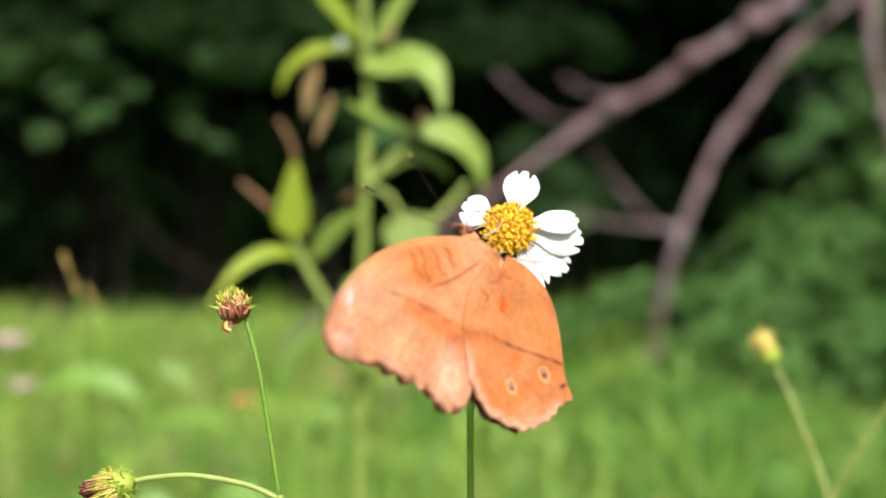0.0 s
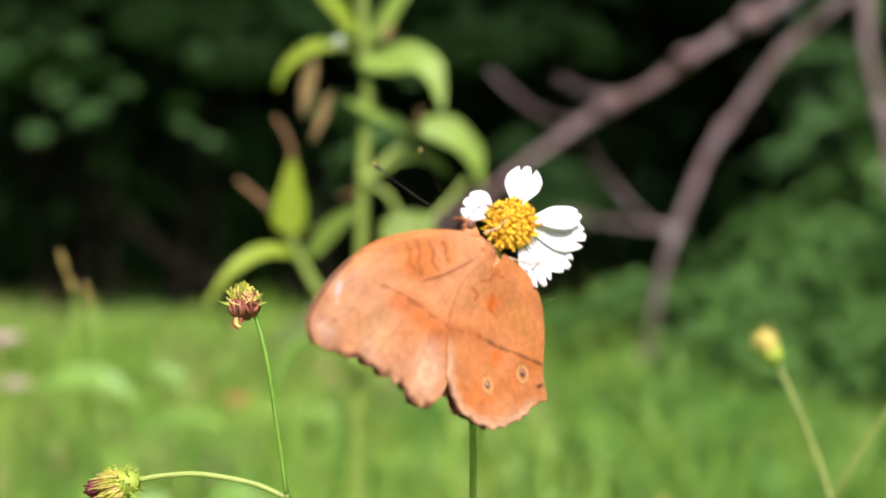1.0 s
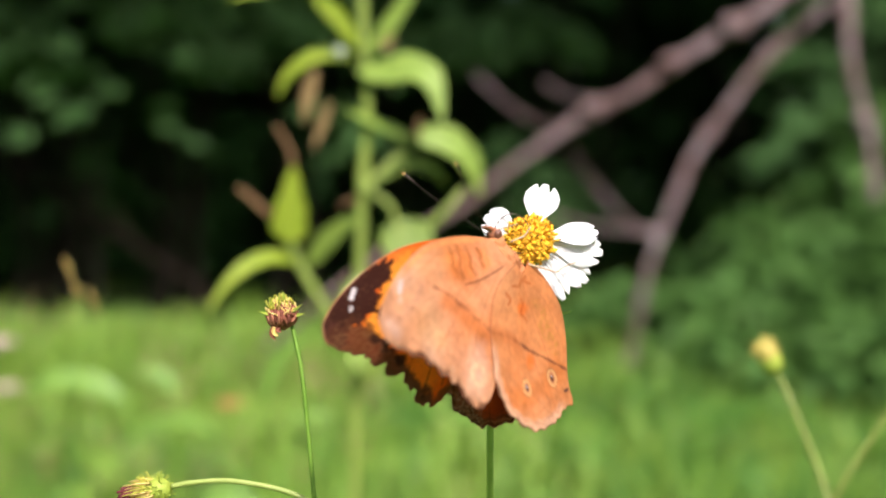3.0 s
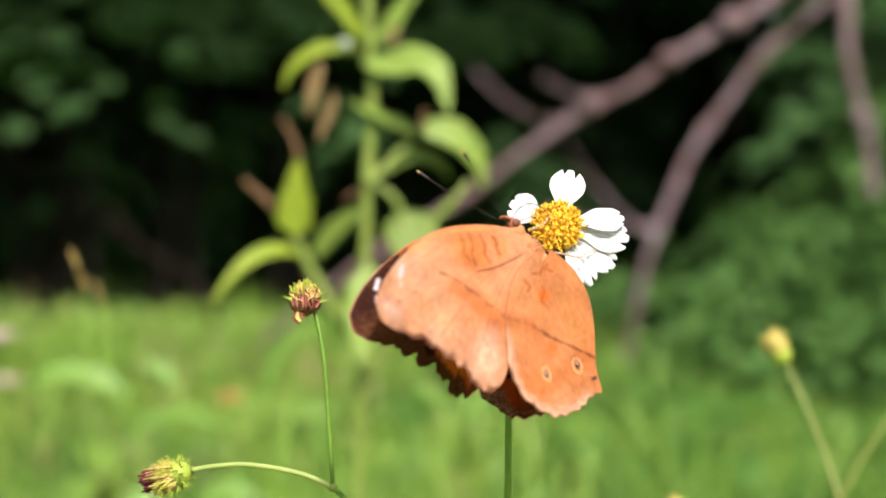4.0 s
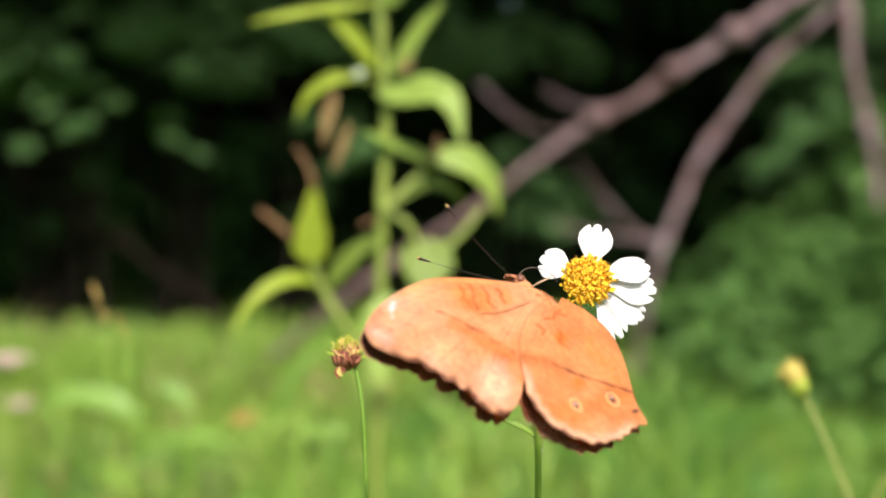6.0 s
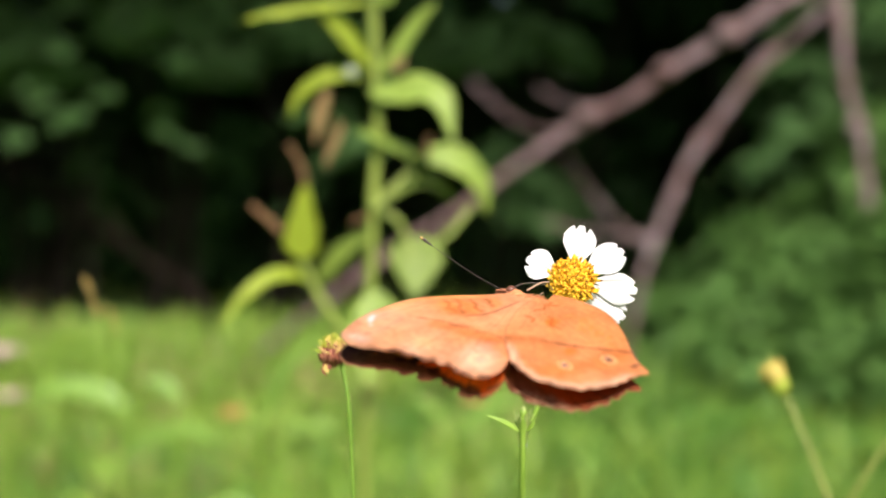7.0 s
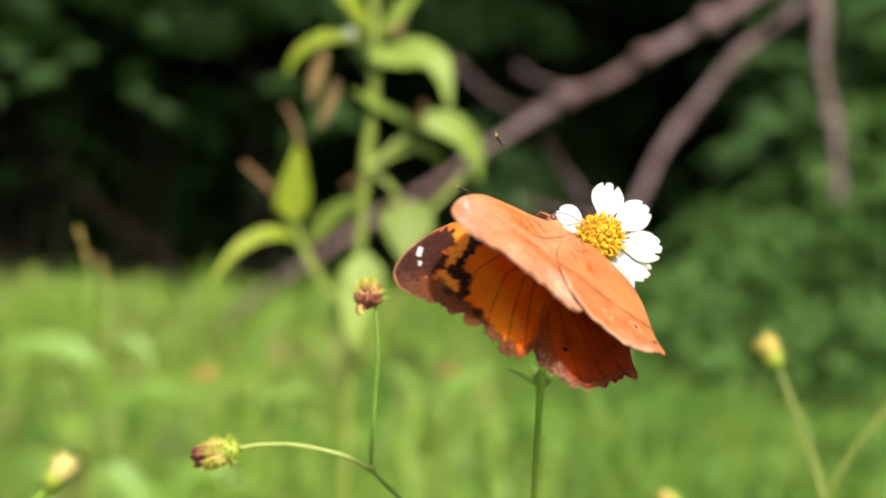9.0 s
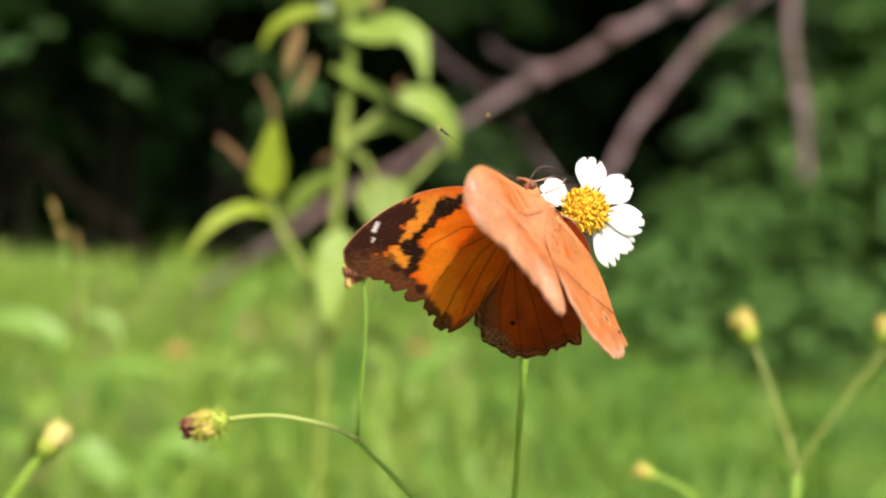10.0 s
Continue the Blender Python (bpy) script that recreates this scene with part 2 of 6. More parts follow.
def leaf_blade(bm, spine, width, up=(0, 0, 1), fold=0.25, n=14, point=0.75, wave=0.0, thick=0.0004, seed=0.0):
    """A leaf along a curve: folded on its midrib, widest before the middle, pointed at the tip, with two faces."""
    line = curve_through(spine, n)
    upv = Vector(up)
    tops, unders = [], []
    for i, c in enumerate(line):
        u = i / (n - 1)
        tan = (line[min(i + 1, n - 1)] - line[max(i - 1, 0)]).normalized()
        side = tan.cross(upv).normalized()
        nor = side.cross(tan).normalized()
        w = width * 0.5 * (math.sin(math.pi * u**point) ** 0.8 * (1 - 0.15 * u) + 0.02)
        row, low = [], []
        for k in (-1, -0.66, -0.33, 0, 0.33, 0.66, 1):
            lift = fold * abs(k) * w + wave * w * math.sin(u * 17 + k * 2 + seed) * abs(k)
            edge = 1 + (0.07 * math.sin(u * 60 + seed) if abs(k) == 1 else 0)
            q = c + side * (k * w * edge) + nor * lift
            row.append(bm.verts.new(q + nor * thick * 0.5))
            low.append(bm.verts.new(q - nor * thick * 0.5))
        tops.append(row)
        unders.append(low)
    for i in range(n - 1):
        for k in range(6):
            bm.faces.new((tops[i][k], tops[i][k + 1], tops[i + 1][k + 1], tops[i + 1][k]))
            bm.faces.new((unders[i][k + 1], unders[i][k], unders[i + 1][k], unders[i + 1][k + 1]))
        for k in (0, 6):
            bm.faces.new((tops[i][k], tops[i + 1][k], unders[i + 1][k], unders[i][k]))
    return bm


def local(points, base):
    return [Vector(p) - Vector(base) for p in points]


# ---- ground and grass ----
def build_ground():
    n, verts, faces = 60, [], []
    ticks = [math.copysign(abs(k / 30) ** 4 * 400 + abs(k) * 0.12, k) for k in range(-30, 31)]
    for y in ticks:
        for x in ticks:
            z = 0.02 * noise.noise(Vector((x * 1.3, y * 1.3, 0))) if abs(x) < 5 and abs(y) < 6 else 0
            verts.append((x, y + 2, z - 0.01))
    for j in range(n):
        for i in range(n):
            a = j * (n + 1) + i
            faces.append((a, a + 1, a + n + 2, a + n + 1))
    tagged(sheet("ground", verts, faces, M_SOIL, smooth=True), "green meadow soil under grass and moss", "ground", kind="structure")


def blades(count, x0, x1, y0, y1, low, high, wide, rng, lean=0.45):
    """Bent grass blades in tufts: three rows of points each."""
    tufts = max(1, count // 9)
    mid, half = np.array([(x0 + x1) / 2, (y0 + y1) / 2]), np.array([(x1 - x0) / 2, (y1 - y0) / 2])
    spots = rng.uniform(-1.5, 1.5, (tufts * 5, 2))
    far = np.hypot(spots[:, 0], spots[:, 1]) + 0.25 * np.sin(spots[:, 0] * 5 + spots[:, 1] * 3) + 0.15 * np.sin(spots[:, 1] * 9 - spots[:, 0] * 4)
    keep = spots[rng.random(len(spots)) < np.clip((1.45 - far) / 0.7, 0, 1)][:tufts] * half + mid
    tufts = len(keep)
    cx, cy = keep[:, 0], keep[:, 1]
    which = rng.integers(0, tufts, count)
    x, y = cx[which] + rng.normal(0, 0.025, count), cy[which] + rng.normal(0, 0.025, count)
    size = (low + (high - low) * rng.random(tufts) ** 1.6)[which] * rng.uniform(0.6, 1.1, count)
    az, tip = rng.uniform(0, 2 * np.pi, count), rng.uniform(0.1, 1.0, count) * lean * 2
    w = wide * rng.uniform(0.6, 1.3, count)
    dx, dy = np.cos(az), np.sin(az)
    face = az + np.pi / 2 + rng.normal(0, 0.5, count)
    sx, sy = np.cos(face) * w / 2, np.sin(face) * w / 2
    rows = []
    for u, thin in ((0, 0.8), (0.35, 1.0), (0.7, 0.7)):
        bend = tip * u * u * size
        cxx, cyy, cz = x + dx * bend, y + dy * bend, size * u * (1 - 0.18 * tip * u)
        rows += [np.stack([cxx - sx * thin, cyy - sy * thin, cz], 1), np.stack([cxx + sx * thin, cyy + sy * thin, cz], 1)]
    rows.append(np.stack([x + dx * tip * size, y + dy * tip * size, size * (1 - 0.3 * tip)], 1))
    verts = np.stack(rows, 1).reshape(-1, 3) - [0, 0, 0.012]
    base = np.arange(count)[:, None] * 7
    quads = np.concatenate([base + [0, 1, 3, 2], base + [2, 3, 5, 4]])
    tris = base + [4, 5, 6]
    return verts, [tuple(f) for f in quads.tolist()] + [tuple(f) for f in tris.tolist()]


def grass(name, label, *spec, mat=M_GRASS):
    v, f = blades(*spec)
    me = bpy.data.meshes.new(name)
    me.from_pydata(v.tolist(), [], f)
    me.materials.append(mat)
    tagged(new(name, me), label, "grass", kind="stuff")


# ---- shrubs ----
def leaf_cloud(centres, radii, per, size, rng, droop=0.5, slim=0.45, flat=0.7):
    """Folded leaves scattered in clumps: four faces round a raised midrib each."""
    n = len(centres) * per
    c = np.repeat(np.asarray(centres), per, 0)
    r = np.repeat(np.asarray(radii), per)[:, None]
    d = rng.normal(0, 1, (n, 3))
    d /= np.linalg.norm(d, axis=1)[:, None]
    p = c + d * r * rng.random((n, 1)) ** 0.45 * [1, 1, flat]
    az = rng.uniform(0, 2 * np.pi, n)
    dip = -droop + rng.normal(0, 0.45, n)
    ax = np.stack([np.cos(az) * np.cos(dip), np.sin(az) * np.cos(dip), np.sin(dip)], 1)
    side = np.cross(ax, rng.normal(0, 0.35, (n, 3)) + [0, 0, 1])
    side /= np.linalg.norm(side, axis=1)[:, None]
    nor = np.cross(side, ax)
    ln = size * rng.uniform(0.6, 1.25, (n, 1))
    w = ln * slim * 0.5
    quad = [p, p + ax * ln * 0.35 + side * w + nor * w * 0.35, p + ax * ln * 0.72 + side * w * 0.75 + nor * w * 0.2, p + ax * ln - nor * ln * 0.08,
            p + ax * ln * 0.72 - side * w * 0.75 + nor * w * 0.2, p + ax * ln * 0.35 - side * w + nor * w * 0.35, p + ax * ln * 0.5]
    verts = np.stack(quad, 1).reshape(-1, 3)
    base = np.arange(n)[:, None] * 7
    faces = np.concatenate([base + [0, 1, 6], base + [1, 2, 6], base + [2, 3, 6], base + [3, 4, 6], base + [4, 5, 6], base + [5, 0, 6]])
    return verts, faces


def frond_cloud(centres, reach, per, size, rng, slim=0.34):
    """Arching sprays: pairs of narrow leaves along drooping shoots."""
    n = len(centres)
    az = rng.uniform(0, 2 * np.pi, n)
    out = np.stack([np.cos(az), np.sin(az) * 0.7, np.zeros(n)], 1)
    ln = reach * rng.uniform(0.6, 1.3, n)
    t = np.tile(np.linspace(0.05, 1, per), n)[:, None]
    c, o, l = np.repeat(np.asarray(centres), per, 0), np.repeat(out, per, 0), np.repeat(ln, per)[:, None]
    p = c + o * l * t + np.array([0, 0, 1]) * l * (0.35 * t - 0.75 * t * t)
    hand = np.tile(np.where(np.arange(per) % 2, 1.0, -1.0), n)[:, None]
    across = np.cross(o, [0, 0, 1]) * hand
    ax = across * 0.8 + o * 0.55 + np.array([0, 0, -0.45]) + rng.normal(0, 0.18, (n * per, 3))
    ax /= np.linalg.norm(ax, axis=1)[:, None]
    side = np.cross(ax, rng.normal(0, 0.25, (n * per, 3)) + [0, 0, 1])
    side /= np.linalg.norm(side, axis=1)[:, None]
    nor = np.cross(side, ax)
    m = size * rng.uniform(0.7, 1.2, (n * per, 1)) * (1.15 - 0.6 * t)
    w = m * slim * 0.5
    quad = [p, p + ax * m * 0.35 + side * w + nor * w * 0.35, p + ax * m * 0.72 + side * w * 0.75 + nor * w * 0.2, p + ax * m - nor * m * 0.08,
            p + ax * m * 0.72 - side * w * 0.75 + nor * w * 0.2, p + ax * m * 0.35 - side * w + nor * w * 0.35, p + ax * m * 0.5]
    verts = np.stack(quad, 1).reshape(-1, 3)
    base = np.arange(n * per)[:, None] * 7
    return verts, np.concatenate([base + [0, 1, 6], base + [1, 2, 6], base + [2, 3, 6], base + [3, 4, 6], base + [4, 5, 6], base + [5, 0, 6]])


def shrub(x, y, spread, height, low, clumps, per, size, mat, label, seed, droop=0.5, slim=0.45, clump=0.16, stems=3, fronds=False, back=0.0, spots=()):
    rng = np.random.default_rng(seed)
    ob = thing("shrub", (x, y + back, 0), label, "shrub", "shrubs behind the meadow")
    tips = []
    for k in range(stems):
        a = 2 * math.pi * k / stems + rng.uniform(-0.4, 0.4)
        top = Vector((math.cos(a) * spread * 0.6, math.sin(a) * spread * 0.5 - back, height * rng.uniform(0.7, 0.95)))
        bm = bmesh.new()
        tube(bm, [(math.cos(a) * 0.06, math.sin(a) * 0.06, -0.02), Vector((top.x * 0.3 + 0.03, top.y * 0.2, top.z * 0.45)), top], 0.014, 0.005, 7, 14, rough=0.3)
        part("limb", bm, M_LIMB_SHADE, ob)
        tips.append(top)
    c, r = [], []
    while len(c) < clumps:
        d = rng.normal(0, 1, 3)
        d /= np.linalg.norm(d)
        q = d * rng.uniform(0.6, 1.0)
        z = low + (height - low) * (0.5 + 0.5 * q[2])
        c.append((q[0] * spread, q[1] * spread * 0.75 - back, z))
        r.append(clump * rng.uniform(0.6, 1.3))
    for at, wide, count in spots:
        for _ in range(count):
            d = rng.normal(0, 0.5, 3) * wide
            c.append((at[0] - x + d[0], at[1] - y - back + d[1], at[2] + d[2]))
            r.append(wide)
    v, f = frond_cloud(c, clump, per, size, rng) if fronds else leaf_cloud(c, r, per, size, rng, droop, slim)
    v[:, 2] = np.maximum(v[:, 2], 0.01)
    sheet("crown", v, f, mat, ob)
    return ob


# ---- dead tree ----
def build_dead_tree():
    base = Vector((1.95, 3.15, 0))
    ob = thing("dead_tree", base, "leaning dead tree with bare grey-brown branches in the thicket", "dead tree")

    def limb(name, points, r0, r1, sides=12, n=40, parent=ob):
        bm = bmesh.new()
        tube(bm, local(points, base), r0, r1, sides, n, knots=0.45, rough=0.5)
        return part(name, bm, M_BARK, parent)

    limb("trunk", [(1.95, 3.15, -0.05), (1.93, 3.12, 0.5), (1.85, 3.05, 1.1), (1.8, 3.0, 1.7), (1.7, 3.0, 2.3)], 0.075, 0.05)
    top = limb("limb", [(1.85, 3.05, 1.25), (1.4, 2.9, 1.1), (0.8608, 2.77, 0.935), (0.7667, 2.7500, 0.8836), (0.7103, 2.7500, 0.8473), (0.6474, 2.7500, 0.8110), (0.5845, 2.7500, 0.7733), (0.5218, 2.7500, 0.7280), (0.4587, 2.7500, 0.6877), (0.3852, 2.7500, 0.6522), (0.3321, 2.7500, 0.6183), (0.2690, 2.7500, 0.5740), (0.2057, 2.7500, 0.5284), (0.1424, 2.7500, 0.4775), (0.0662, 2.7500, 0.4225), (-0.0217, 2.7500, 0.3673), (-0.1238, 2.7500, 0.2936), (-0.2274, 2.7500, 0.2171), (-0.36, 2.85, 0.1), (-0.46, 2.95, -0.03)], 0.0124, 0.0088, n=60)
    low = limb("limb", [(1.82, 3.02, 1.5), (1.4, 2.85, 1.2), (0.9525, 2.7200, 0.9463), (0.9037, 2.7200, 0.8995), (0.8425, 2.7200, 0.8423), (0.7712, 2.7200, 0.7786), (0.7224, 2.7200, 0.7213), (0.6836, 2.7200, 0.6641), (0.6388, 2.7200, 0.6039), (0.6038, 2.7200, 0.5462), (0.5781, 2.7200, 0.4847), (0.5532, 2.7200, 0.4205), (0.5288, 2.7200, 0.3560), (0.5080, 2.7300, 0.2754), (0.4930, 2.7400, 0.1819), (0.4800, 2.7500, 0.0798), (0.47, 2.76, -0.03)], 0.0094, 0.0080, n=60)
    hang = limb("limb", [(1.79, 3.0, 1.65), (1.3, 2.8, 1.35), (0.8785, 2.6000, 1.0238), (0.8896, 2.6000, 0.9413), (0.8989, 2.6000, 0.8463), (0.9119, 2.6000, 0.7506), (0.9398, 2.6000, 0.6546), (0.9629, 2.6000, 0.5576), (0.9766, 2.6000, 0.4537)], 0.0125, 0.0095, n=50)
    for parent, at, size in ((top, (0.3821, 2.7300, 0.6583), 0.021), (top, (0.5550, 2.7300, 0.7605), 0.019), (top, (0.6924, 2.7300, 0.8430), 0.024), (low, (0.6412, 2.7300, 0.6038), 0.016), (low, (0.7741, 2.7300, 0.7792), 0.015), (low, (0.5324, 2.7300, 0.3732), 0.015), (hang, (0.9418, 2.5900, 0.6364), 0.017)):
        bm = bmesh.new()
        blob(bm, Vector(at) - base, (size * 1.3, size * 0.9, size), rough=0.35)
        part("knot", bm, M_BARK, parent)
    limb("twig", [(0.3472, 2.7500, 0.6313), (0.3177, 2.7900, 0.6205), (0.2631, 2.8300, 0.6262), (0.2131, 2.8700, 0.6559), (0.1643, 2.9100, 0.6984), (0.1251, 2.9500, 0.7421)], 0.0034, 0.0024, 8, 22, top)
    limb("twig", [(0.4548, 2.7500, 0.6889), (0.4025, 2.8000, 0.6762), (0.3434, 2.8500, 0.6866), (0.2816, 2.9000, 0.7227)], 0.0034, 0.0024, 8, 22, top)
    limb("twig", [(0.5458, 2.7200, 0.3847), (0.4927, 2.7460, 0.3868), (0.4547, 2.7720, 0.4180), (0.4186, 2.7980, 0.4576), (0.3842, 2.8240, 0.5058), (0.3492, 2.8500, 0.5600)], 0.0032, 0.0024, 8, 22, low)
    limb("twig", [(0.5138, 2.7200, 0.3791), (0.4466, 2.7800, 0.3820), (0.3763, 2.8400, 0.3851), (0.3023, 2.9000, 0.4063)], 0.005, 0.004, 8, 22, low)


def build_fallen_branch():
    base = Vector((-0.5704, 3.2214, 0.146))
    base.z = 0
    ob = thing("fallen_branch", base, "brown fallen branch leaning from the grass into the thicket", "branch")
    bm = bmesh.new()
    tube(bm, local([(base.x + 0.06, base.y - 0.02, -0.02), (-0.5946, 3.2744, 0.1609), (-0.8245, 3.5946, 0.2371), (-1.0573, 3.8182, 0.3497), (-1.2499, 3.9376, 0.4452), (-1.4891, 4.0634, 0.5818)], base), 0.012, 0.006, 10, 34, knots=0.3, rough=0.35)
    main = part("limb", bm, M_BARK_SHADE, ob)
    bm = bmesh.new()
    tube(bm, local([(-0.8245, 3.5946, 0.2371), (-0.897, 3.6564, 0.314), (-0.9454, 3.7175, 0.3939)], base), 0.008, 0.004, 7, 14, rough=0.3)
    part("twig", bm, M_BARK_SHADE, main)


# ---- tall weed with opposite leaves ----
def build_tall_weed():
    base = Vector((-0.0515, 0.7168, 0.4564))
    base.z = 0
    ob = thing("tall_weed", base, "tall light-green weed with drooping opposite leaves", "weed")

    def stalk(name, pts, r0, r1, mat=M_STEM_OLD, label=""):
        bm = bmesh.new()
        tube(bm, local(pts, base), r0, r1, 9, 30, knots=0.2, rough=0.1)
        part(name, bm, mat, ob, label)

    def leaf(pts, width, mat=M_LEAF, up=(0, -0.5, 0.85), fold=0.2, label="", wave=0.05, point=0.75):
        bm = bmesh.new()
        leaf_blade(bm, local(pts, base), width, up, fold, wave=wave, point=point, seed=width * 900)
        part("leaf", bm, mat, ob, label)

    stalk("stem", [(*base.xy, -0.02), (base.x, base.y, 0.25), (-0.0501, 0.7150, 0.4550), (-0.0489, 0.7150, 0.4974), (-0.0476, 0.7150, 0.5289), (-0.0467, 0.7150, 0.5511), (-0.0461, 0.7150, 0.5818), (-0.0446, 0.7150, 0.6057), (-0.0430, 0.7150, 0.6382), (-0.0447, 0.7150, 0.6654), (-0.0459, 0.7150, 0.6887), (-0.0459, 0.7150, 0.7151)], 0.0034, 0.003)
    # top leaves
    leaf([(-0.0479, 0.7100, 0.6657), (-0.0592, 0.7067, 0.6827), (-0.0706, 0.7033, 0.6941), (-0.0791, 0.7000, 0.7032)], 0.0114, M_LEAF_LIME, up=(0, -0.95, 0.3))
    leaf([(-0.0422, 0.7100, 0.6632), (-0.0312, 0.7067, 0.6773), (-0.0193, 0.7033, 0.6939), (-0.0082, 0.7000, 0.7050)], 0.0101, M_LEAF, up=(0, -0.95, 0.3))
    leaf([(-0.0472, 0.7100, 0.7047), (-0.0764, 0.7000, 0.7001), (-0.1015, 0.6900, 0.6951), (-0.1188, 0.6800, 0.6905)], 0.0090, M_LEAF_LIME, up=(0, -0.6, 0.8))
    leaf([(-0.0438, 0.7100, 0.7035), (-0.0341, 0.7050, 0.7144), (-0.0244, 0.7000, 0.7206)], 0.0135, M_LEAF, up=(0, -0.95, 0.3))
    # upper pair
    leaf([(-0.0479, 0.7150, 0.6606), (-0.0666, 0.7162, 0.6627), (-0.0807, 0.7175, 0.6576), (-0.0911, 0.7188, 0.6483), (-0.0961, 0.7200, 0.6370)], 0.0108, M_LEAF_LIME, up=(-0.2, -0.8, 0.6))
    leaf([(-0.0494, 0.7120, 0.6528), (-0.0325, 0.7052, 0.6521), (-0.0166, 0.6985, 0.6541), (-0.0047, 0.6918, 0.6461), (0.0010, 0.6850, 0.6235)], 0.0192, M_LEAF, up=(0.1, -0.9, 0.4), point=0.95)
    # side shoot and its leaves
    stalk("side_stem", [(-0.0451, 0.7150, 0.5835), (-0.0328, 0.7200, 0.5959), (-0.0227, 0.7250, 0.6056), (-0.0149, 0.7300, 0.6147)], 0.0023, 0.0016)
    leaf([(-0.0135, 0.7300, 0.6119), (-0.0282, 0.7200, 0.6173), (-0.0436, 0.7100, 0.6241), (-0.0565, 0.7000, 0.6308)], 0.0147, M_LEAF, up=(0, -0.6, 0.8))
    leaf([(-0.0170, 0.7300, 0.6125), (-0.0020, 0.7312, 0.6143), (0.0112, 0.7325, 0.6084), (0.0208, 0.7338, 0.5960), (0.0246, 0.7350, 0.5784)], 0.0182, M_LEAF, up=(0.15, -0.9, 0.35))
    leaf([(-0.0384, 0.7150, 0.5878), (-0.0270, 0.7262, 0.5971), (-0.0136, 0.7375, 0.5991), (-0.0018, 0.7488, 0.5925), (0.0055, 0.7600, 0.5819)], 0.0095, M_LEAF_DULL, up=(0, -0.95, 0.3))
    # leaf seen from its face on a bent stalk, and the stalks about it
    stalk("side_stem", [(-0.0458, 0.7150, 0.5842), (-0.0305, 0.7133, 0.5751), (-0.0247, 0.7117, 0.5617), (-0.0210, 0.7100, 0.5510)], 0.002, 0.0015)
    leaf([(-0.0214, 0.7180, 0.5660), (-0.0197, 0.7113, 0.5543), (-0.0199, 0.7047, 0.5434), (-0.0206, 0.6980, 0.5313)], 0.0338, M_LEAF_DULL, up=(0.05, -1, 0.1), point=0.7)
    stalk("side_stem", [(-0.0189, 0.7120, 0.5501), (-0.0088, 0.7180, 0.5594), (0.0026, 0.7240, 0.5692), (0.0146, 0.7300, 0.5834)], 0.0021, 0.0017)
    stalk("side_stem", [(-0.0452, 0.7200, 0.4646), (-0.0284, 0.7180, 0.4931), (-0.0201, 0.7160, 0.5172), (-0.0185, 0.7140, 0.5350), (-0.0199, 0.7120, 0.5490)], 0.0027, 0.0018)
    # low side stem with the folded pear-shaped leaf
    stalk("side_stem", [(-0.0499, 0.7155, 0.4762), (-0.0579, 0.7155, 0.4964), (-0.0675, 0.7155, 0.5116), (-0.0768, 0.7155, 0.5264), (-0.0846, 0.7155, 0.5418), (-0.0896, 0.7155, 0.5555)], 0.0033, 0.0022)
    leaf([(-0.0900, 0.7130, 0.5523), (-0.0884, 0.7117, 0.5655), (-0.0869, 0.7103, 0.5813), (-0.0858, 0.7090, 0.5997)], 0.0215, M_LEAF_LIME, up=(0.1, -0.95, 0.25), fold=0.3, point=0.6)
    leaf([(-0.0795, 0.7220, 0.5369), (-0.0685, 0.7187, 0.5515), (-0.0576, 0.7153, 0.5615), (-0.0440, 0.7120, 0.5701)], 0.0123, M_LEAF_DULL, up=(0, -0.95, 0.3))
    leaf([(-0.0863, 0.7120, 0.5401), (-0.0965, 0.7040, 0.5442), (-0.1090, 0.6960, 0.5412), (-0.1211, 0.6880, 0.5316), (-0.1335, 0.6800, 0.5139)], 0.0108, M_LEAF_LIME, up=(-0.2, -0.75, 0.65))
    # withered leaves and tips
    leaf([(-0.0730, 0.7130, 0.6544), (-0.0771, 0.7130, 0.6409), (-0.0786, 0.7130, 0.6324), (-0.0807, 0.7130, 0.6213)], 0.0088, M_WITHERED, up=(0.3, -0.9, 0.2), label="tan withered leaf")
    leaf([(-0.0648, 0.7180, 0.6359), (-0.0683, 0.7180, 0.6243), (-0.0712, 0.7180, 0.6167), (-0.0757, 0.7180, 0.6064)], 0.0065, M_WITHERED, up=(-0.3, -0.9, 0.2), label="tan withered leaf")
    leaf([(-0.0335, 0.7070, 0.6647), (-0.0300, 0.7070, 0.6721), (-0.0273, 0.7070, 0.6821)], 0.0074, M_WITHERED, up=(0, -1, 0.1), label="tan withered leaf")
    stalk("dry_twig", [(-0.1010, 0.7120, 0.5685), (-0.1093, 0.7120, 0.5765), (-0.1188, 0.7120, 0.5844)], 0.0021, 0.0015, M_DRY, "brown withered leaf stalk")
    stalk("dry_twig", [(-0.0862, 0.7100, 0.5976), (-0.0876, 0.7100, 0.6053), (-0.0911, 0.7100, 0.6129), (-0.0960, 0.7100, 0.6209)], 0.0019, 0.0012, M_DRY, "brown withered leaf stalk")
    stalk("dry_twig", [(-0.0146, 0.7280, 0.6140), (-0.0131, 0.7280, 0.6203), (-0.0118, 0.7280, 0.6266)], 0.0022, 0.0012, M_DRY, "brown withered leaf stalk")
    stalk("dry_twig", [(-0.0460, 0.7140, 0.5791), (-0.0518, 0.7140, 0.5776), (-0.0592, 0.7140, 0.5739)], 0.0014, 0.001, M_DRY, "brown withered leaf stalk")
    bm = bmesh.new()
    blob(bm, Vector((-0.0589, 0.7080, 0.6633)) - base, (0.0042, 0.00336, 0.0032), rough=0.25)
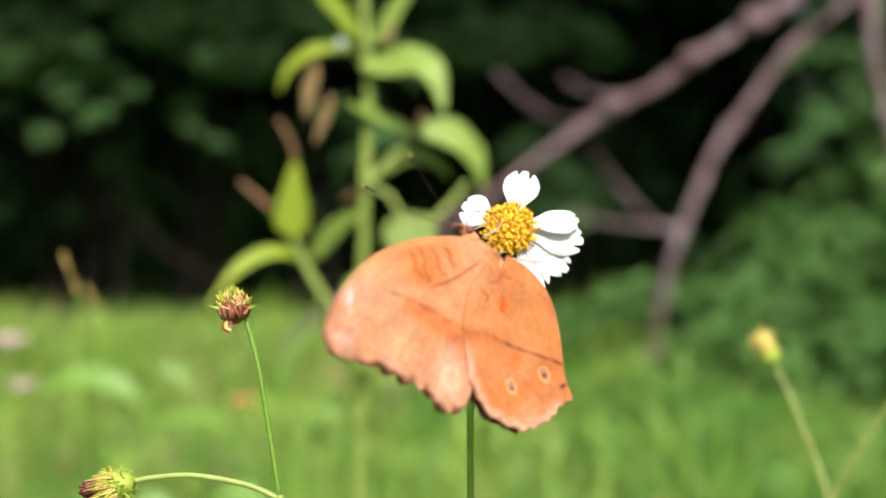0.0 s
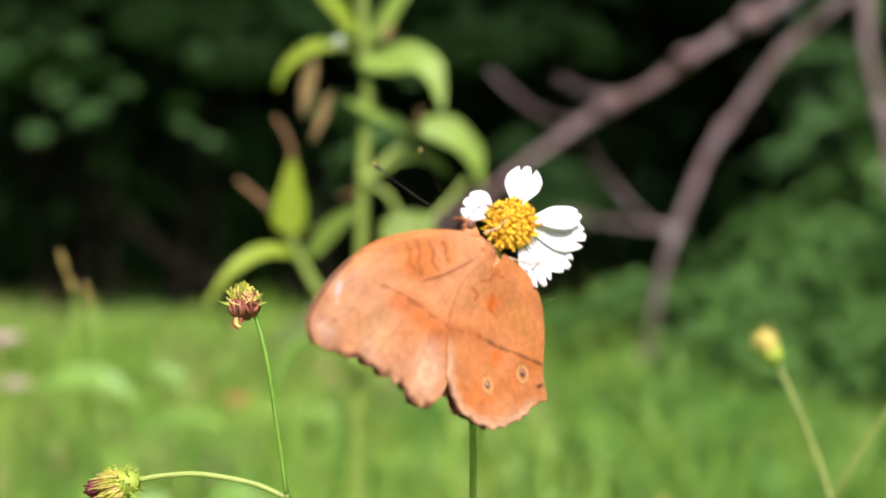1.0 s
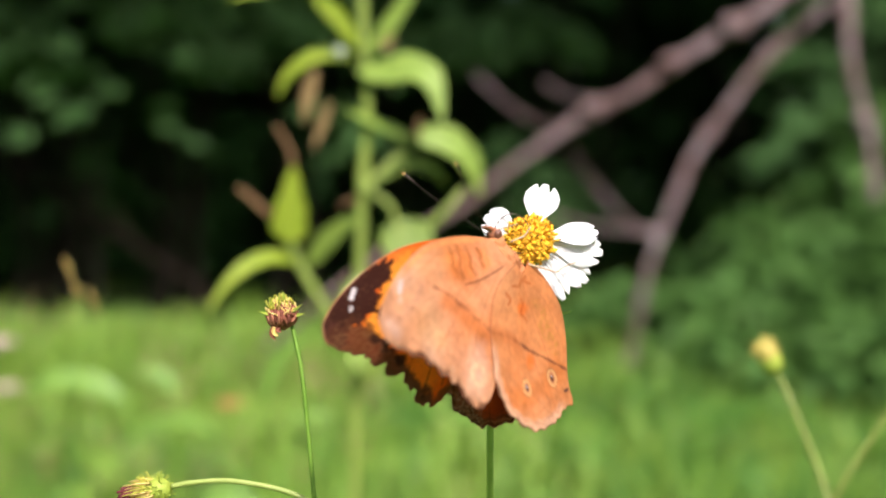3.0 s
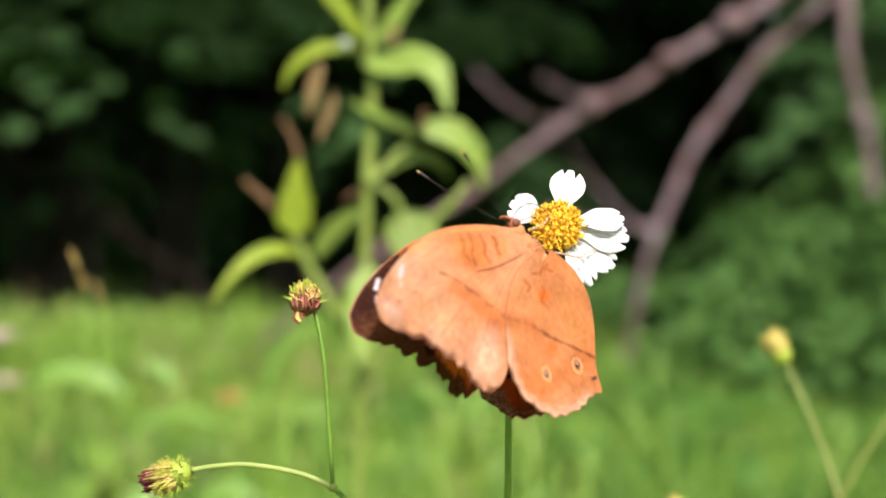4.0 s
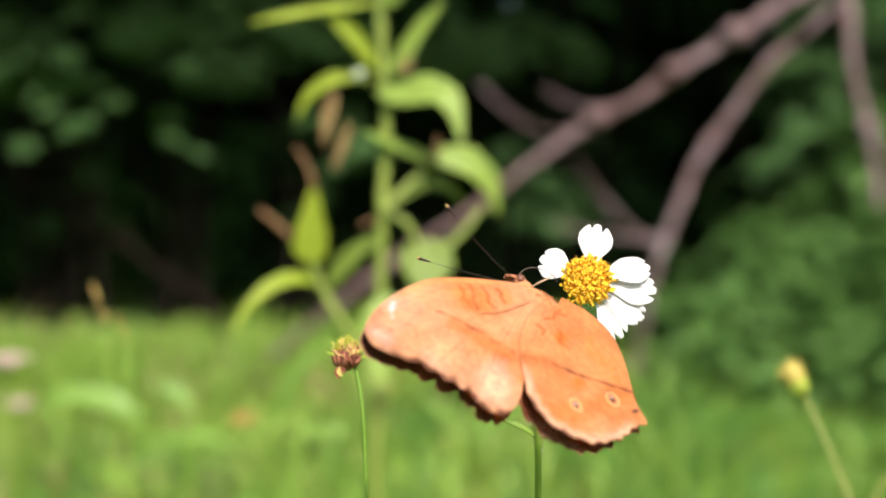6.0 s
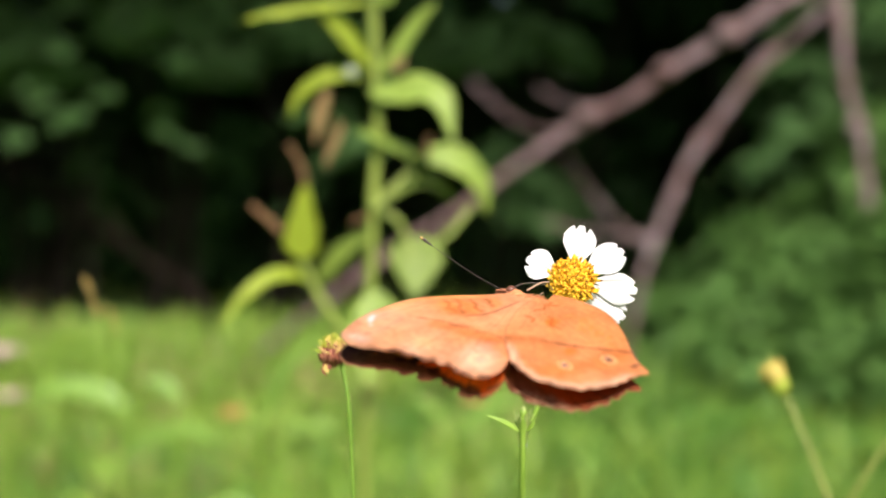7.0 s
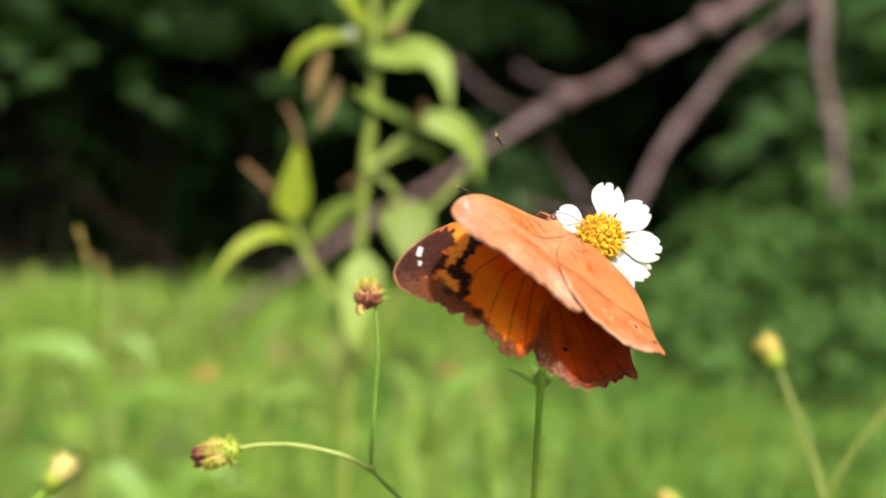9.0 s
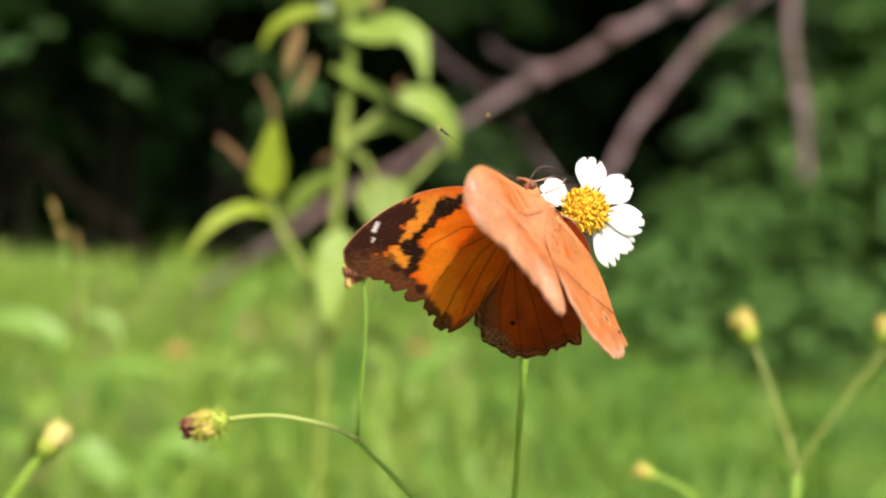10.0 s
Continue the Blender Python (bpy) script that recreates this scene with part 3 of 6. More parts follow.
    part("node", bm, M_NODE, ob)
    bm = bmesh.new()
    blob(bm, Vector((-0.0444, 0.7120, 0.5844)) - base, (0.0042, 0.00336, 0.0036), rough=0.25)
    part("node", bm, M_STEM_OLD, ob)
    # broad lower leaf
    leaf([(-0.0432, 0.7120, 0.5343), (-0.0450, 0.7047, 0.5184), (-0.0475, 0.6973, 0.5007), (-0.0484, 0.6900, 0.4782)], 0.0281, M_LEAF, up=(0, -1, 0.2), fold=0.12)
    for k, (zz, s) in enumerate(((0.25, 1), (0.2, -1), (0.15, 1), (0.1, -1))):
        p = Vector((base.x, base.y, zz))
        leaf([p, p + Vector((s * 0.03, 0.01, 0.012)), p + Vector((s * 0.06, 0.02, 0.005)), p + Vector((s * 0.085, 0.02, -0.03))], 0.028, M_LEAF)


# ---- the flower that carries the butterfly ----
FLOWER = Vector((0.0126, 0.2578, 0.5979))
FLOWER_BASE = Vector((0.004, 0.31, 0))


def petal_mesh(length, width, seed):
    """A broad white ray with two or three blunt teeth at the tip."""
    bm = bmesh.new()
    nu, nv = 16, 37
    tops, lows = [], []
    for i in range(nu):
        u = i / (nu - 1)
        row, low = [], []
        for j in range(nv):
            v = 2 * j / (nv - 1) - 1
            q = min(1, u / 0.8)
            w = width * 0.5 * (0.30 + 0.70 * q * q * (3 - 2 * q))
            side = 0.04 * math.sin(seed * 2.3)
            notch = math.exp(-(((v - 0.34 - side) / 0.10) ** 2)) * (0.9 + 0.35 * math.sin(seed * 3.1)) + math.exp(-(((v + 0.32 - side) / 0.10) ** 2)) * (0.9 + 0.35 * math.cos(seed * 1.9))
            end = length * (1 - 0.30 * abs(v) ** 3.0 - 0.13 * notch)
            x = u * end
            z = 0.14 * width * (v * v) * (0.6 - 0.3 * u) - 0.08 * length * u * u + 0.016 * width * math.cos(v * 13 + seed)
            row.append(bm.verts.new((x, v * w, z + 0.00008)))
            low.append(bm.verts.new((x, v * w, z - 0.00008)))
        tops.append(row)
        lows.append(low)
    for i in range(nu - 1):
        for j in range(nv - 1):
            bm.faces.new((tops[i][j], tops[i + 1][j], tops[i + 1][j + 1], tops[i][j + 1]))
            bm.faces.new((lows[i][j + 1], lows[i + 1][j + 1], lows[i + 1][j], lows[i][j]))
        for j in (0, nv - 1):
            bm.faces.new((tops[i][j], lows[i][j], lows[i + 1][j], tops[i + 1][j]))
    for j in range(nv - 1):
        bm.faces.new((tops[-1][j], lows[-1][j], lows[-1][j + 1], tops[-1][j + 1]))
    return bm


def build_flower():
    ob = thing("flowering_weed", FLOWER_BASE, "thin-stemmed weed with one white daisy-like flower", "flower")
    head_at = FLOWER - FLOWER_BASE
    node = Vector((0.0034, 0.272, 0.5612)) - FLOWER_BASE
    ring = node - Vector((0, 0, 0.0056))
    bm = bmesh.new()
    tube(bm, [(0, 0, -0.03), node * 0.5 + Vector((0.003, 0, 0)), node - Vector((0, 0, 0.02)), ring], 0.00095, 0.0008, 10, 40, rough=0.15)
    part("stem", bm, M_STEM, ob)
    bm = bmesh.new()
    up = head_at - node
    tube(bm, [(0.0014, 0, -0.0008), Vector((0.0032, 0.0008, 0.003)), Vector((0.0046, 0.0014, 0.008)), up * 0.5 + Vector((0.0012, 0.004, 0)), up + Vector((-0.0022, 0.0045, -0.0035))], 0.0006, 0.0007, 8, 28)
    neck = part("flower_stalk", bm, M_STEM, ob)
    neck.location = node
    bm = bmesh.new()
    blob(bm, ring, (0.0011, 0.0011, 0.0006))
    part("joint", bm, M_NODE, ob)
    bm = bmesh.new()
    tube(bm, [ring, ring + Vector((0, 0, 0.002)), node - Vector((0, 0, 0.0012)), node], 0.0007, 0.0019, 12, 14, rough=0.1)
    part("node", bm, M_CALYX, ob, "pale green cup-shaped node")
    bm = bmesh.new()
    blob(bm, node + Vector((0, 0, 0.0018)), (0.0008, 0.0008, 0.0024), rough=0.15)
    part("bud", bm, M_CALYX, ob)
    for dx, dy, dz, ln in ((-0.0096, -0.001, 0.0022, 0.0016), (0.0026, -0.002, 0.0012, 0.0014)):
        start = node + Vector((-0.0008 if dx < 0 else 0.0008, -0.001, -0.002))
        bm = bmesh.new()
        leaf_blade(bm, [start, start + Vector((dx * 0.45, dy * 0.5, dz * 0.85 + 0.0008)), node + Vector((dx, dy, dz))], ln, (0, -0.6, 0.8), n=8, thick=0.0002)
        part("leaflet", bm, M_STEM, ob)
    for k in range(9):
        a, h = k * 0.7, 0.0022 + 0.0010 * math.sin(k * 2.1)
        out = Vector((math.cos(a), math.sin(a), 0)) * 0.0018
        bm = bmesh.new()
        leaf_blade(bm, [node + out * 0.8 - Vector((0, 0, 0.0012)), node + out * 1.15 + Vector((0, 0, h * 0.4)), node + out * 1.45 + Vector((0, 0, h))], 0.0011, (-out.x * 500, -out.y * 500, 0.2), n=7, thick=0.0002)
        part("bract", bm, M_CALYX, ob)
    bm = bmesh.new()
    leaf_blade(bm, [Vector(q) - FLOWER_BASE for q in ((0.017, 0.2716, 0.5773), (0.0187, 0.2698, 0.5796), (0.0214, 0.2679, 0.5809))], 0.0017, (0, -0.6, 0.8), n=8, thick=0.0002)
    part("leaflet", bm, M_STEM, ob)
    # head, its own space: z is where the flower looks
    bm = bmesh.new()
    blob(bm, (0, 0, -0.0006), (0.0051, 0.0051, 0.0031), rough=0.08, seg=24)
    head = part("flower_head", bm, M_DISC, ob, "domed golden-yellow flower disc")
    bm, ends = bmesh.new(), bmesh.new()
    count = 300
    for k in range(count):
        r = math.sqrt((k + 0.5) / count)
        a = k * 2.39996
        x, y = 0.0051 * r * math.cos(a), 0.0051 * r * math.sin(a)
        z = 0.0031 * math.sqrt(max(0, 1 - r * r)) - 0.0008
        out = Vector((x * 120, y * 120, 0.95)).normalized()
        h = 0.0009 * random.uniform(0.6, 1.5) * (0.8 + 0.25 * r)
        p = Vector((x, y, z))
        tip = p + out * h + Vector((random.uniform(-1, 1), random.uniform(-1, 1), 0)) * 0.0007
        tube(bm, [p, (p + tip) / 2, tip], 0.00022, 0.00030, 6, 4)
        for q in range(4):
            an = q * 1.57 + k
            lobe = tip + Vector((math.cos(an), math.sin(an), 0.35)) * 0.00040
            tube(bm, [tip, (tip + lobe) / 2, lobe], 0.00019, 0.0001, 4, 3)
        if k % 6 == 0:
            tube(ends, [tip - out * 0.0001, tip + out * 0.0006, tip + out * 0.0010], 0.00012, 0.00017, 5, 3)
    part("floret", bm, M_FLORET, head)["kind"] = "stuff"
    part("anther", ends, M_ANTHER, head)["kind"] = "stuff"
    rays = []
    for k, (deg, ln, w, lift) in enumerate(((76, 0.0096, 0.0078, 5), (36, 0.0110, 0.0074, 0), (-8, 0.0120, 0.0076, -2), (-33, 0.0113, 0.0068, -6), (-59, 0.0108, 0.0062, -4), (151, 0.0076, 0.0074, 4))):
        pt = part("petal", petal_mesh(ln, w, k * 1.7), M_PETAL, head)
        pt.matrix_basis = Matrix.Rotation(radians(deg), 4, "Z") @ Matrix.Translation((0.0040, 0, -0.0006)) @ Matrix.Rotation(radians(-lift), 4, "Y")
        rays.append(pt)
    for k in range(8):
        bm = bmesh.new()
        leaf_blade(bm, [(0.0012, 0, -0.0042), (0.0034, 0, -0.0034), (0.0052, 0, -0.0020)], 0.0016, (0.3, 0, -0.9), n=7, thick=0.0002)
        pt = part("sepal", bm, M_STEM, head)
        pt.matrix_basis = Matrix.Rotation(k * math.pi / 4 + 0.2, 4, "Z")
    bm = bmesh.new()
    tube(bm, [(0, 0, -0.0062), (0, 0, -0.0042), (0, 0, -0.0026)], 0.0008, 0.0034, 12, 8)
    part("receptacle", bm, M_STEM, head)
    return ob, head, head_at, rays[1], neck, node


# ---- butterfly ----
def smooth_step(d, a, b):
    t = np.clip((d - a) / (b - a), 0, 1)
    return t * t * (3 - 2 * t)


def to_line(p, pts):
    """Distance of places p to a line through pts, in the wing's plane."""
    best = np.full(len(p), 1e9)
    for a, b in zip(np.asarray(pts, float)[:-1], np.asarray(pts, float)[1:]):
        ab = b - a
        t = np.clip(((p - a) @ ab) / (ab @ ab), 0, 1)
        best = np.minimum(best, np.linalg.norm(p - a - t[:, None] * ab, axis=1))
    return best


def lay(col, cover, rgb, strength=1.0):
    k = (np.clip(cover, 0, 1) * strength)[:, None]
    return col * (1 - k) + np.asarray(rgb) * k


def wobble(p, s, seed):
    return np.array([noise.noise(Vector((x * s, y * s, seed))) for x, y in p])


FORE = [(0.5, -1.6), (6.8, -1.4), (11.6, 1.6), (17, 7.9), (21.6, 15.8), (23.4, 24), (23.4, 31.7), (22.2, 36.8), (20.7, 38.6), (17.7, 39.6), (13.1, 37.8), (8.4, 35.6), (3.6, 34.5), (-1, 33), (-4.5, 33.7), (-8.5, 31.9), (-9.3, 27.9), (-7.8, 22.7), (-4.7, 17.4), (-1.4, 9.5), (0.5, 2.1)]
HIND = [(1.9, -0.2), (2.6, 6.8), (-0.2, 15.2), (-4.5, 21.3), (-8.7, 25.5), (-15, 27.4), (-21.4, 25.6), (-24.9, 22.2), (-27.2, 17.8), (-28, 13.9), (-29.5, 10.4), (-26.7, 8.5), (-24.2, 6.4), (-18.6, 0.6), (-13, -3.6), (-6.5, -4.8), (-0.5, -3.6)]


def under_pattern(p, fore, edge):
    """Salmon-orange underside with a brown line, eyespots and faint marks."""
    w1, w2 = wobble(p, 0.12, 3), wobble(p, 0.5, 9)
    col = np.tile(np.array([0.655, 0.222, 0.08]), (len(p), 1))
    col = lay(col, 0.5 + w1 * 1.2, (0.67, 0.255, 0.105), 0.6)
    col = lay(col, 0.2 - w2 * 1.5 - w1, (0.60, 0.18, 0.05), 0.4)
    col = lay(col, wobble(p, 0.07, 13) * 2.2, (0.71, 0.34, 0.19), 0.5)
    if fore:
        outer = smooth_step(to_line(p, [(26.6, 16.7), (10.2, 18.6), (-2.8, 17.3)]), 2, 10) * (p @ np.array([0.3, 1]) > 20)
        col = lay(col, outer, (0.73, 0.355, 0.21), 0.6)
        col = lay(col, outer * (0.15 + 1.6 * wobble(p, 0.16, 31)), (0.69, 0.40, 0.29), 0.6)
        col = lay(col, outer * (0.05 + 1.5 * wobble(p, 0.22, 37)), (0.66, 0.24, 0.1), 0.2)
        col = lay(col, 1 - smooth_step(to_line(p, [(12.2, 28.8), (10.7, 29.1)]), 1, 6), (0.73, 0.36, 0.15), 0.5)
        pale = patch(p, [(21.9, 19.6), (19.3, 15), (13.8, 17.3), (8.4, 14.4), (4.1, 5.9), (1.1, 11.3), (0.1, 15.7), (5.5, 17), (12.8, 19.1), (19.1, 22.3)])
        col = lay(col, (1 - smooth_step(pale + 1.5 * w2, -2.0, 1.0)), (0.70, 0.305, 0.15), 0.6)
        for ring in ([(17.4, 12.5), (15.3, 10.1), (12.1, 12), (10.5, 14.2), (13.4, 15.4)], [(14.6, 9), (11.8, 7.2), (7.9, 10.2), (8, 12.1), (10.8, 12.2)], [(11.5, 4.7), (9.3, 2.8), (6.2, 4.8), (6.5, 8.1)]):
            col = lay(col, 1 - smooth_step(patch(p, ring) + 0.4 * w2, -0.8, 0.8), (0.70, 0.20, 0.045), 0.55)
        col = lay(col, 1 - smooth_step(to_line(p, [(10.9, 20.9), (5, 19.2), (-0.9, 18.4)]) + 0.8 * w2, 0.6, 3.2), (0.56, 0.16, 0.046), 0.75)
        # pinkish-lilac sheen painted into the outer lower corner
        col = lay(col, 1 - smooth_step(patch(p, [(1.1, 26.3), (0.7, 21.5), (-2.8, 19.7), (-6.1, 24.1), (-8.2, 29.6), (-5.5, 30.7), (-0.4, 29.5)]) + 1.5 * w2, -2.5, 2.0), (0.70, 0.39, 0.28), 0.6)
        col = lay(col, 1 - smooth_step(to_line(p, [(15.9, 35.8), (14.5, 30), (11.5, 24.8)]) + 0.6 * w2, 0.5, 2.6), (0.62, 0.26, 0.13), 0.45)
        main = to_line(p, [(15.3, 21.4), (11.9, 19.7), (6.9, 18.3), (1.7, 17), (-1.5, 16.3)])
        col = lay(col, 1 - smooth_step(main + 0.5 * w2 + 0.12 * wobble(p, 1.6, 41), 0.1, 0.5), (0.22, 0.07, 0.035), 0.7)
        col = lay(col, 1 - smooth_step(to_line(p, [(9.1, 13.9), (7.1, 10.9), (5.3, 7.1), (3.8, 2.7)]), 0.08, 0.35), (0.2, 0.06, 0.03), 0.7)
        for pts in ([(16.8, 11.1), (14.8, 11.9), (14, 13.5), (11.6, 13.7)], [(15.5, 9.1), (13.1, 10.4), (12.4, 11.9), (9.9, 13.3)], [(13.5, 6.7), (10.9, 7.8), (10.1, 9.4), (7.8, 9.7)], [(11.1, 4.6), (9.4, 5), (8.9, 6.3), (7.4, 6.6)]):
            col = lay(col, 1 - smooth_step(to_line(p, pts) + 0.05 * w2, 0.1, 0.36), (0.28, 0.07, 0.022), 0.85)
        for pts in ([(12, 5.9), (18.4, 15.4), (21.2, 27.1)], [(4.9, 2.6), (7.4, 17.8), (7.2, 32.3)], [(4.3, 2.5), (1.5, 17.7), (-2, 30.9)]):
            col = lay(col, 1 - smooth_step(to_line(p, pts), 0.05, 0.3), (0.45, 0.14, 0.05), 0.3)
        for k in range(7):
            q, e = np.array((10.5 - 1.4 * k, 15.0 + 0.5 * k)), np.array((19.5 - 4.2 * k, 37.5 - 1.1 * k))
            col = lay(col, 1 - smooth_step(to_line(p, [q, (q + e) / 2 + (0.6, 0.3), e]), 0.04, 0.3), (0.44, 0.16, 0.07), 0.24)
        col = lay(col, 1 - smooth_step(to_line(p, [(22.3, 27.6), (21.2, 29.6)]) + 0.4 * w2, 0.1, 0.62), (0.80, 0.66, 0.72), 0.8)
        col = lay(col, 1 - smooth_step(to_line(p, [(20.4, 30.5), (19.8, 31.0)]) + 0.4 * w2, 0.05, 0.45), (0.78, 0.60, 0.62), 0.6)
        col = lay(col, 1 - smooth_step(to_line(p, [(17.9, 23.6), (17.2, 27.5)]), 0.1, 0.9), (0.5, 0.24, 0.18), 0.25)
        col = lay(col, 1 - smooth_step(to_line(p, [(19.9, 36.9), (17.5, 36.5)]) + 0.8 * w2, 0.6, 2.4), (0.70, 0.42, 0.34), 0.6)
        col = lay(col, 1 - smooth_step(to_line(p, [(22.9, 31.6), (21.6, 33.9), (18.4, 34.2)]) + 1.2 * w2, 0.4, 1.9), (0.46, 0.21, 0.13), 0.55)
        for c, r in (((18.3, 33.6), 0.75), ((13.4, 34.4), 0.5), ((9.6, 32.9), 0.45), ((17.0, 29.4), 0.5)):
            col = lay(col, 1 - smooth_step(np.hypot(*(p - np.array(c)).T) + 0.3 * w2, 0.15 * r, r), (0.30, 0.11, 0.06), 0.6)
        col = lay(col, (1 - smooth_step(np.abs(edge - 0.9), 0.2, 0.7)) * smooth_step(p[:, 0], 9, 13) * (1 - smooth_step(p[:, 1], 24, 30)), (0.80, 0.33, 0.11), 0.6)
        ring = np.hypot(*(p - np.array((-4.1, 26.7))).T)
        col = lay(col, 1 - smooth_step(np.abs(ring - 1.9 - 0.3 * w2), 0.3, 1.0), (0.86, 0.50, 0.30), 0.6)
        for c in ((-1.9, 24.7), (-6.5, 30.6), (2.2, 31.2), (6.2, 30.4)):
            col = lay(col, 1 - smooth_step(to_line(p, [c, (c[0] + 0.01, c[1])]), 0.3, 1.0), (0.75, 0.45, 0.28), 0.6)
            col = lay(col, 1 - smooth_step(to_line(p, [c, (c[0] + 0.01, c[1])]), 0.1, 0.4), (0.35, 0.12, 0.06), 0.6)
        rim = (1 - smooth_step(edge + 1.3 * w2, 0.25, 1.15)) * smooth_step(p[:, 1], 26, 32) * smooth_step(-p[:, 0], -21, -9)
        col = lay(col, (1 - smooth_step(edge + 1.5 * w2, 0.8, 3.2)) * smooth_step(p[:, 1], 27, 33), (0.46, 0.19, 0.09), 0.5)
        col = lay(col, rim, (0.10, 0.03, 0.016), 0.9)
    else:
        basal = (p[:, 1] < 17) * 1.0
        col = lay(col, basal * (0.5 + 0.5 * w2), (0.56, 0.19, 0.055), 0.35)
        col = lay(col, 1 - smooth_step(to_line(p, [(-12, 26.3), (-16.1, 20.9), (-20.2, 14.1), (-21.7, 7.9)]) + 1.2 * w2, 0.8, 3.6), (0.62, 0.17, 0.04), 0.6)
        col = lay(col, (1 - smooth_step(patch(p, [(-7.2, 2.1), (-11.7, 0.8), (-18.4, 3.5), (-19.9, 5.8), (-12.9, 5.6)]) + w2, -1.5, 1.5)) * (0.55 + 2.2 * wobble(p, 1.1, 17)), (0.50, 0.22, 0.05), 0.6)
        col = lay(col, 1 - smooth_step(patch(p, [(-1.2, 15.2), (2.7, 9.8), (0.8, 3.5), (-5.8, 7.8), (-8.9, 12.4), (-4.8, 14.1)]) + w2, -1.5, 1.5), (0.69, 0.285, 0.12), 0.5)
        for c in ((-5.7, 5.7), (-13.6, 12.9)):
            col = lay(col, 1 - smooth_step(np.hypot(*(p - np.array(c)).T) + 0.8 * w2, 0.6, 2.2), (0.74, 0.14, 0.016), 0.8)
        main = to_line(p, [(-1.2, 16.9), (-5.9, 13.5), (-9.2, 12.2), (-12.7, 11), (-17.7, 8.5), (-23.6, 6.2)])
        col = lay(col, 1 - smooth_step(main + 0.4 * w2 + 0.12 * wobble(p, 1.6, 43), 0.12, 0.48), (0.17, 0.05, 0.028), 0.8)
        col = lay(col, (1 - smooth_step(main, 0.3, 2.6)) * (p[:, 1] + 0.45 * p[:, 0] > 8.2), (0.50, 0.14, 0.042), 0.6)
        for c, r, tall in (((-21.2, 10.8), 1.7, 1.25), ((-15.9, 18.7), 1.55, 1.25)):
            q = (p - np.array(c)) @ np.array([[0.5, -0.866], [0.866, 0.5]]) * np.array([1.0, 1 / tall])
            d = np.hypot(*q.T)
            col = lay(col, 1 - smooth_step(d, r * 0.98, r * 1.14), (0.40, 0.15, 0.06), 0.75)
            col = lay(col, 1 - smooth_step(d, r * 0.84, r * 0.96), (0.80, 0.43, 0.17), 0.9)
            col = lay(col, 1 - smooth_step(d, r * 0.58, r * 0.72), (0.56, 0.21, 0.10), 0.9)
            col = lay(col, 1 - smooth_step(d, r * 0.28, r * 0.42), (0.05, 0.012, 0.012), 1)
            col = lay(col, 1 - smooth_step(np.hypot(*(p - np.array(c) - [0.12 * r, -0.08 * r]).T), r * 0.07, r * 0.16), (0.8, 0.7, 0.75), 0.9)
        for pts in ([(-0.1, 6.6), (-2, 6.7), (-2.1, 7.9)], [(-0.5, 4.2), (-1.9, 2.8), (-1.3, 1.4)], [(-3, 4.3), (-5.4, 4.8), (-5.7, 6.8), (-8, 6.7)], [(-1.8, -0.1), (-2, 1.2), (-3.8, 0.1)]):
            col = lay(col, 1 - smooth_step(to_line(p, pts) + 0.2 * w2, 0.1, 0.45), (0.45, 0.09, 0.02), 0.75)
        for pts in ([(-0, 0.7), (-9.9, 5.1), (-17.7, 8.1)], [(-0.8, 0), (-9.9, -0.4), (-19.7, 3.2)], [(0.7, 1.4), (-1.3, 10.5), (-1.8, 16.4)], [(-12.6, 10.9), (-20.2, 14.6), (-25.9, 17.6)], [(-5.9, 13.5), (-9.8, 19.9), (-14.8, 26.2)], [(-17.7, 8.5), (-23.2, 11.9), (-27.2, 13.1)]):
            col = lay(col, 1 - smooth_step(to_line(p, pts), 0.05, 0.3), (0.42, 0.12, 0.045), 0.3)
        border = smooth_step(p[:, 1] - 0.25 * p[:, 0], 18, 22)
        col = lay(col, (1 - smooth_step(edge, 1.4, 2.4)) * border, (0.76, 0.42, 0.28), 0.75)
        col = lay(col, (1 - smooth_step(np.abs(edge - 3.6 - 0.5 * np.sin(p[:, 0] * 1.3)), 0.2, 0.7)) * border, (0.52, 0.16, 0.06), 0.35)
        hairs = np.sin((p[:, 0] * 0.9 + p[:, 1] * 0.25) * 9 + 5 * w2) * (p[:, 1] < 18)
        col = lay(col, 0.35 * hairs + 0.4 * w1, (0.50, 0.17, 0.05), 0.3)
        inner_margin = np.abs(edge - 1.5 - 0.3 * np.sin(p[:, 0] * 1.7))
        col = lay(col, (1 - smooth_step(inner_margin, 0.1, 0.4)) * smooth_step(p[:, 1] - 0.25 * p[:, 0], 18, 22), (0.42, 0.15, 0.07), 0.45)
        col = lay(col, 1 - smooth_step(edge, 0.1, 0.45), (0.45, 0.17, 0.08), 0.6)
        col = lay(col, (1 - smooth_step(edge + 1.2 * w2, 0.15, 0.9)) * (1 - smooth_step(to_line(p, [(-9.5, 26.9), (-13.2, 27.9), (-19.2, 26.4)]), 1.5, 4.0)), (0.10, 0.035, 0.018), 0.85)
        col = lay(col, 1 - smooth_step(to_line(p, [(-26.4, 9.3), (-26, 10.1)]), 0.2, 0.6), (0.07, 0.03, 0.03), 0.9)
        col = lay(col, (1 - smooth_step(np.hypot(p[:, 0] + 1, p[:, 1] - 1), 5, 13)) * smooth_step(wobble(p, 1.4, 51), 0.12, 0.34), (0.36, 0.13, 0.05), 0.2)
    # dusting of scales in soft clouds, and fine flecks
    col = col * (0.90 + 0.22 * wobble(p, 0.22, 61) + 0.15 * wobble(p, 0.8, 67))[:, None] * np.array([0.96, 1.005, 1.0])
